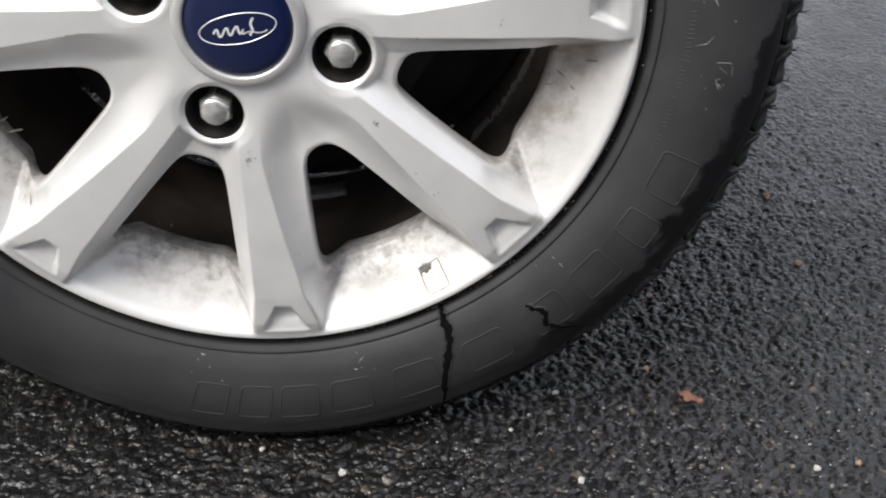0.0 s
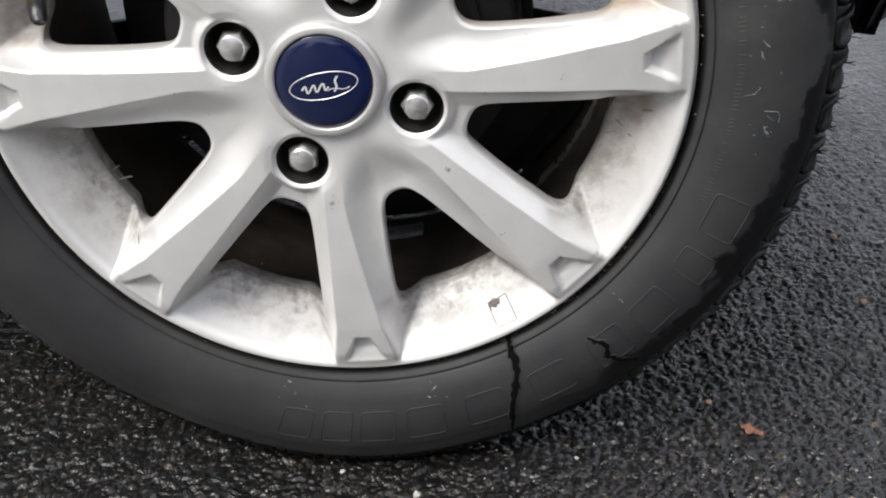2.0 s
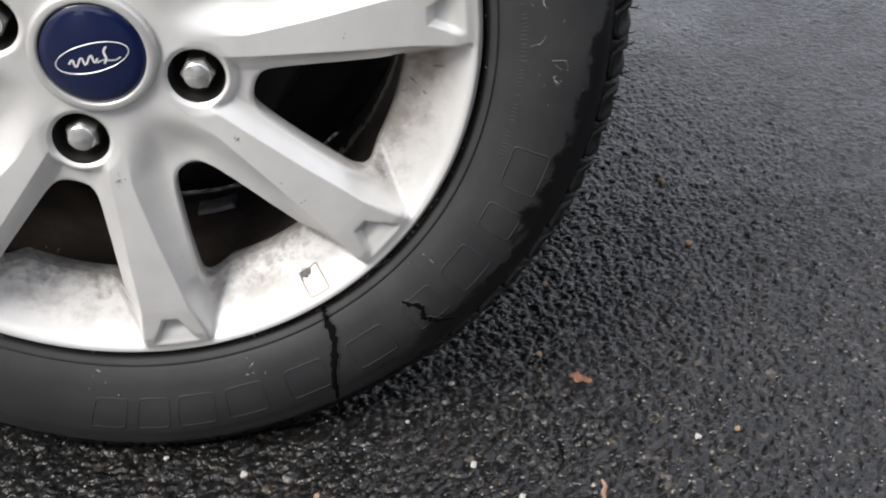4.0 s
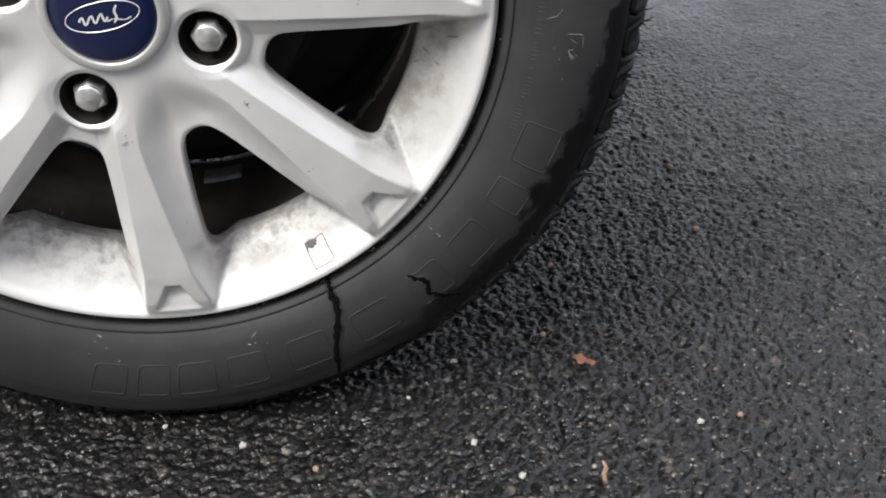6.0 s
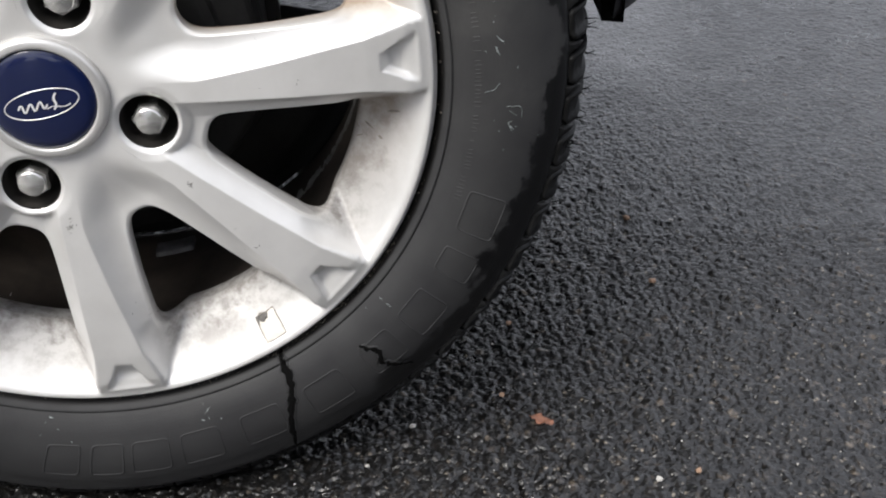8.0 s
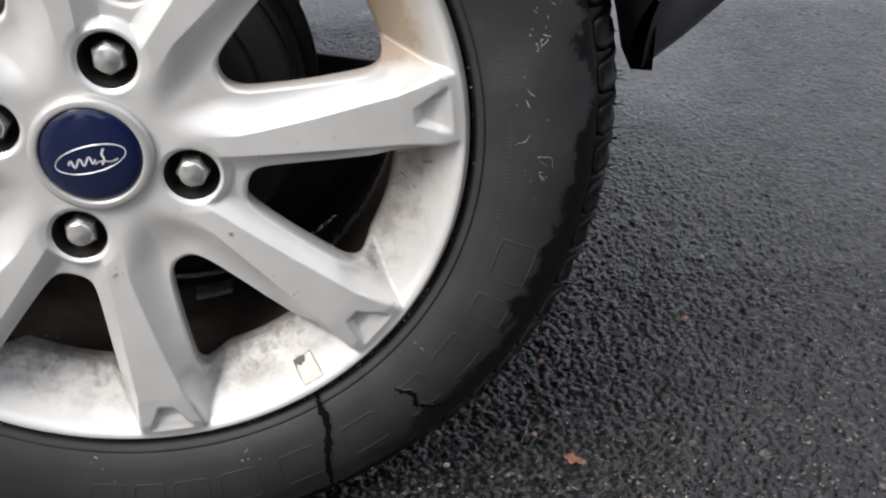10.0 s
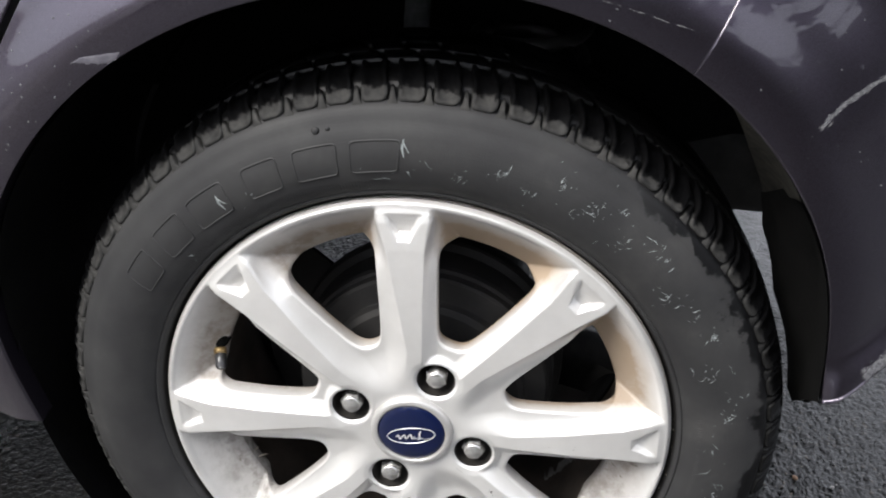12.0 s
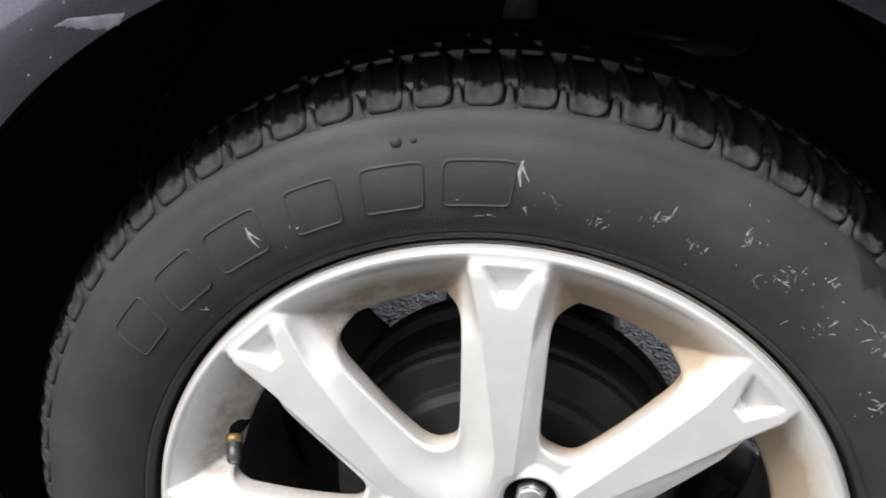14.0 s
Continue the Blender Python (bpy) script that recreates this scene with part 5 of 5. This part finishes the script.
def box(x0, y0, z0, x1, y1, z1):
    v = [(x, y, z) for x in (x0, x1) for y in (y0, y1) for z in (z0, z1)]
    return v, [(0, 1, 3, 2), (4, 6, 7, 5), (0, 4, 5, 1), (2, 3, 7, 6), (0, 2, 6, 4), (1, 5, 7, 3)]


def build_house():
    house = tagged(empty("house", (-17.0, -9.5, 0)), "long pale clapboard house with a brown shingle roof", "house")
    v, f = box(-11, -7, 0, 11, -0.05, 3.7)
    mesh_object("wall", v, f, ROOF, house, smooth=False)
    for k in range(17):
        z = 0.14 + k * 0.20
        v, f = box(-11.02, -0.05, z, 11.02, 0.06, z + 0.192)
        v = [(x, y - (0.05 if q > z + 0.1 and y > -0.01 else 0), q) for x, y, q in v]
        mesh_object("siding_board", v, f, SIDING, house, smooth=False)
    v = [(-11.3, 0.35, 3.55), (11.3, 0.35, 3.55), (11.3, -3.5, 5.2), (-11.3, -3.5, 5.2), (11.3, -7.3, 3.55), (-11.3, -7.3, 3.55)]
    mesh_object("roof", v, [(0, 1, 2, 3), (3, 2, 4, 5), (0, 3, 5), (1, 4, 2)], ROOF, house, "brown shingle roof", smooth=False)
    for x in (-9.4, -6.4, -3.4, -0.4, 2.8, 5.8, 8.8):
        v, f = box(x - 0.45, 0.0, 1.2, x + 0.45, 0.09, 2.4)
        w = mesh_object("window", v, f, SIDING, house, smooth=False)
        v, f = box(x - 0.38, 0.09, 1.27, x + 0.38, 0.10, 2.33)
        mesh_object("pane", v, f, GLASS, w, "dark window pane", smooth=False)


build_house()


def build_tree(place, height, seed, low=0.42):
    rng = random.Random(seed)
    tree = tagged(empty("tree", place), "leafy roadside tree with an uneven crown", "tree", "trees behind the road")
    h = height
    v, f = tube([(0, 0, 0), (0.05, 0, h * 0.25), (-0.04, 0.05, h * 0.5), (0.05, 0, h * 0.85)], [0.18, 0.14, 0.10, 0.03], 10)
    pieces = [(v, f)]
    for _ in range(9):
        a, z0 = rng.uniform(0, 6.28), h * rng.uniform(0.35, 0.7)
        ln = h * rng.uniform(0.2, 0.35)
        pieces.append(tube([(0, 0, z0), (math.cos(a) * ln * 0.5, math.sin(a) * ln * 0.5, z0 + ln * 0.4), (math.cos(a) * ln, math.sin(a) * ln, z0 + ln * 0.6)], [0.06, 0.04, 0.012], 6))
    v, f = joined(pieces)
    mesh_object("trunk", v, f, BARK, tree, "bare brown trunk and limbs")
    verts, faces = [], []
    clumps = [(rng.gauss(0, h * 0.17), rng.gauss(0, h * 0.17), h * rng.uniform(low, 1.0), h * rng.uniform(0.06, 0.13)) for _ in range(int(45 - 45 * low))]
    for cx, cy, cz, cr in clumps:
        for _ in range(70):
            d = Vector((rng.gauss(0, 1), rng.gauss(0, 1), rng.gauss(0, 1))).normalized() * cr * rng.uniform(0.4, 1.1)
            c = Vector((cx, cy, cz)) + d
            e, g = Vector((rng.gauss(0, 1), rng.gauss(0, 1), rng.gauss(0, 1))).normalized() * (0.10 if low > 0.3 else 0.30), Vector((rng.gauss(0, 1), rng.gauss(0, 1), rng.gauss(0, 1))).normalized() * (0.06 if low > 0.3 else 0.24)
            b = len(verts)
            verts += [tuple(c - e), tuple(c + g), tuple(c + e), tuple(c - g)]
            faces.append((b, b + 1, b + 2, b + 3))
    mesh_object("crown", verts, faces, FOLIAGE, tree, "loose green crown", smooth=False)


def build_hedge():
    """A long uneven hedge across the road, and another along its end, added unseen to darken the bumper's reflection.
    """
    rng = random.Random(77)
    verts, faces = [], []

    def leaf(c, long, wide):
        e = Vector((rng.gauss(0, 1), rng.gauss(0, 1), rng.gauss(0, 1))).normalized() * long
        g = Vector((rng.gauss(0, 1), rng.gauss(0, 1), rng.gauss(0, 1))).normalized() * wide
        b = len(verts)
        verts.extend((tuple(c - e), tuple(c + g), tuple(c + e), tuple(c - g)))
        faces.append((b, b + 1, b + 2, b + 3))

    for _ in range(12000):
        x = rng.uniform(-4.0, 26.0)
        top = 2.4 + 0.5 * math.sin(x * 0.6) + 0.4 * math.sin(x * 1.5 + 1) + 0.2 * math.sin(x * 4.0)
        leaf(Vector((x, -17.0 + rng.gauss(0, 0.4) + 0.25 * max(0.0, x - 8.0), rng.uniform(0.02, 1.0) ** 0.8 * top)), 0.22, 0.16)
    for _ in range(6000):
        y = rng.uniform(-13.0, -2.0)
        top = 2.2 + 0.35 * math.sin(y * 0.9) + 0.2 * math.sin(y * 3.0)
        leaf(Vector((19.0 + rng.gauss(0, 0.4), y, rng.uniform(0.02, 1.0) * top)), 0.20, 0.15)
    tagged(mesh_object("hedge", verts, faces, FOLIAGE, None, "", smooth=False), "dark green roadside hedge with an uneven top", "hedge", kind="stuff")


build_hedge()
for k, (x, y, h) in enumerate(((24.0, -7.0, 9.0), (17.0, -15.0, 7.5), (3.0, -24.0, 6.0), (8.5, -22.0, 7.5), (13.5, -21.0, 6.5), (19.5, -19.0, 8.5), (26.0, -14.0, 8.0), (-30.0, -5.0, 4.5), (-36.0, -9.0, 5.5))):
    build_tree((x, y, 0), h, 40 + k)
# close trees; the rightmost are added unseen to darken the bumper's reflection
for k, (x, y, h) in enumerate(((2.6, -10.2, 8.5), (4.6, -10.0, 6.0), (6.0, -10.0, 4.4), (7.8, -9.8, 3.8), (9.6, -9.0, 3.4), (11.6, -8.0, 3.0), (13.2, -6.0, 2.8))):
    build_tree((x, y, 0), h, 60 + k, 0.08)


# ---- rain drops on the paint ----
DROP = material("rain_drop", (0.13, 0.13, 0.14), 0.12, 0.0, 1.0, 0.02)


def build_drops():
    rng = random.Random(17)
    pieces = []
    while len(pieces) < 420:
        x, z = rng.uniform(-0.48, 0.34), rng.uniform(0.44, 0.80)
        s = math.hypot(x - AX, z - AZ) - AR
        if s < 0.006 or abs(x - gap_x(z) + 0.003) < 0.012 or abs(x - 0.170 - (z - 0.617) * 0.45) < 0.010 or (x > -0.2 and rng.random() < 0.7):
            continue
        r = rng.choice((0.0003, 0.0004, 0.0005, 0.0007)) * (1.2 if x < -0.24 else 1.0)
        y = body_y(x, z) - 0.0003
        ring = [(x + r * math.cos(k * math.pi / 3), y + 0.0002, z + r * 1.2 * math.sin(k * math.pi / 3)) for k in range(6)]
        pieces.append((ring + [(x, y - r * 0.55, z)], [(k, (k + 1) % 6, 6) for k in range(6)]))
    v, f = joined(pieces)
    tagged(mesh_object("rain_specks", v, f, DROP, car, "small pale rain specks on the paint"), kind="stuff")


build_drops()


# ---- scrapes on the paint ----


def build_scrape(line, width, seed, owner, label, gaps=0.25):
    """Ragged pale flecks strewn along a line of the car's side."""
    rng = random.Random(seed)
    pieces = []
    for (x0, z0), (x1, z1) in zip(line, line[1:]):
        length = math.hypot(x1 - x0, z1 - z0)
        ux, uz = (x1 - x0) / length, (z1 - z0) / length
        for _ in range(int(length * width * 4.0e6)):
            if rng.random() < gaps:
                continue
            q, o = rng.random(), rng.gauss(0, 0.33) * width
            x, z = x0 + (x1 - x0) * q - uz * o, z0 + (z1 - z0) * q + ux * o
            a, b = rng.uniform(0.0006, 0.0032), rng.uniform(0.00015, 0.0004)
            ring = []
            for k in range(6):
                p, r = a * math.cos(k * math.pi / 3), b * math.sin(k * math.pi / 3) + rng.uniform(-0.0002, 0.0002)
                px, pz = x + ux * p - uz * r, z + uz * p + ux * r
                ring.append((px, body_y(px, pz) - 0.00025, pz))
            mid = (x, body_y(x, z) - 0.0004, z)
            pieces.append((ring + [mid], [(k, (k + 1) % 6, 6) for k in range(6)]))
    v, f = joined(pieces)
    tagged(mesh_object("paint_scrape", v, f, SCRAPE, owner, label), kind="stuff")


quarter = bpy.data.objects["quarter_panel"]


def build_rub():
    """A rubbed, dulled patch with ragged ends on the flare."""
    rng = random.Random(3)
    verts, n, k = [], 40, 7
    for i in range(n):
        q = i / (n - 1)
        x, z = -0.2440 + 0.034 * q, 0.5855 + 0.0085 * q
        up = 0.0030 * min(1.0, 6 * q) * (1.0 - 0.25 * q) + rng.uniform(-0.0004, 0.0004)
        down = (0.0010 + 0.0060 * max(0.0, q - 0.12) ** 0.8) * (1.0 if q < 0.9 else 0.75) + rng.uniform(-0.0007, 0.0007)
        for j in range(k):
            o = -down + (up + down) * j / (k - 1)
            px, pz = x + 0.55 * o, z + o
            verts.append((px, body_y(px, pz) - (0.0001 if j in (0, k - 1) else 0.0003), pz))
    tagged(mesh_object("rubbed_patch", verts, grid_faces(n, k), RUB, quarter, "pale rubbed patch on the flare"))


RUB = make_worn("rubbed_paint", (0.10, 0.095, 0.115), (0.17, 0.165, 0.185), 120.0, 0.35)
build_rub()
build_scrape([(0.095, 0.662), (0.134, 0.653), (0.168, 0.6445)], 0.0005, 4, quarter, "thin pale scratch", 0.86)
build_scrape([(0.256, 0.588), (0.270, 0.603), (0.290, 0.617), (0.312, 0.628)], 0.0028, 5, bumper, "pale curved scrape on the bumper", 0.55)
build_scrape([(0.335, 0.394), (0.360, 0.412), (0.392, 0.446), (0.45, 0.476)], 0.0075, 6, bumper, "pale scraping along the bumper's lower crease", 0.45)


# ---- small marks on the spokes ----
CHIP = make_worn("bare_metal_chip", (0.62, 0.62, 0.62), (0.85, 0.85, 0.85), 400.0, 0.4)


def build_rim_marks(spots, mat, seed, label):
    rng = random.Random(seed)
    pieces = []
    for cx, cz, spread, count, size in spots:
        for _ in range(count):
            x, z, turn = cx + rng.gauss(0, spread), cz + rng.gauss(0, spread), rng.uniform(0, 3.14)
            ln, wd = size * rng.uniform(0.3, 1.0), size * rng.uniform(0.06, 0.2)
            ring = []
            for k in range(6):
                p, q = ln * math.cos(k * math.pi / 3), wd * math.sin(k * math.pi / 3)
                px, pz = x + p * math.cos(turn) - q * math.sin(turn), z + p * math.sin(turn) + q * math.cos(turn)
                r, a = math.hypot(px, pz), math.atan2(pz, px)
                sector = int(((a - SPOKES[0]) % (2 * math.pi)) // (math.pi / 4))
                rel = (a - SPOKES[0]) % (math.pi / 4) - HALF
                y = float(face_height(np.array(r * math.cos(rel)), np.array(r * math.sin(rel)), sector % 2 == 1))
                ring.append((px, y - 0.00025, pz))
            pieces.append((ring, [tuple(range(6))]))
    v, f = joined(pieces)
    tagged(mesh_object("rim_mark", v, f, mat, wheel, label, smooth=False), kind="stuff")


build_rim_marks([(0.0005, -0.077, 0.0014, 14, 0.0014), (0.069, -0.053, 0.0012, 6, 0.0022), (0.10, -0.095, 0.006, 5, 0.0012), (-0.09, -0.02, 0.012, 5, 0.0010), (0.11, 0.012, 0.012, 6, 0.0010), (0.03, -0.135, 0.008, 5, 0.0010)], MARK, 8, "small dark scuffs on the spokes")
build_rim_marks([(0.0965, 0.1005, 0.0022, 7, 0.0020), (0.115, -0.105, 0.01, 6, 0.0009), (-0.06, -0.14, 0.02, 5, 0.0009)], CHIP, 9, "small bright chips on the spokes")
build_rim_marks([(0.174, -0.040, 0.007, 4, 0.0042), (0.178, -0.020, 0.006, 3, 0.0036), (-0.150, -0.085, 0.007, 3, 0.0040), (-0.128, -0.118, 0.006, 2, 0.0036)], LINE, 12, "thin brown dirt streaks on the dish")


def build_groove_grit():
    """Dirt caught between the rim's lip and the tyre."""
    rng = random.Random(31)
    pieces = []
    for _ in range(260):
        deg = rng.choice((rng.uniform(-80, -15), rng.uniform(-62, -30), rng.uniform(-130, 10)))
        at = polar(rng.uniform(0.2088, 0.2118), radians(deg), rng.uniform(0.0030, 0.0055))
        size = rng.uniform(0.0003, 0.0011)
        pts = [at + size * np.array([rng.uniform(-1, 1), rng.uniform(-0.6, 0.6), rng.uniform(-1, 1)]) for _ in range(4)]
        pieces.append((pts, [(0, 1, 2), (0, 1, 3), (1, 2, 3), (0, 2, 3)]))
    v, f = joined(pieces)
    tagged(mesh_object("groove_grit", v, f, LINE, wheel, "brown grit caught along the rim's lip", smooth=False), kind="stuff")


build_groove_grit()
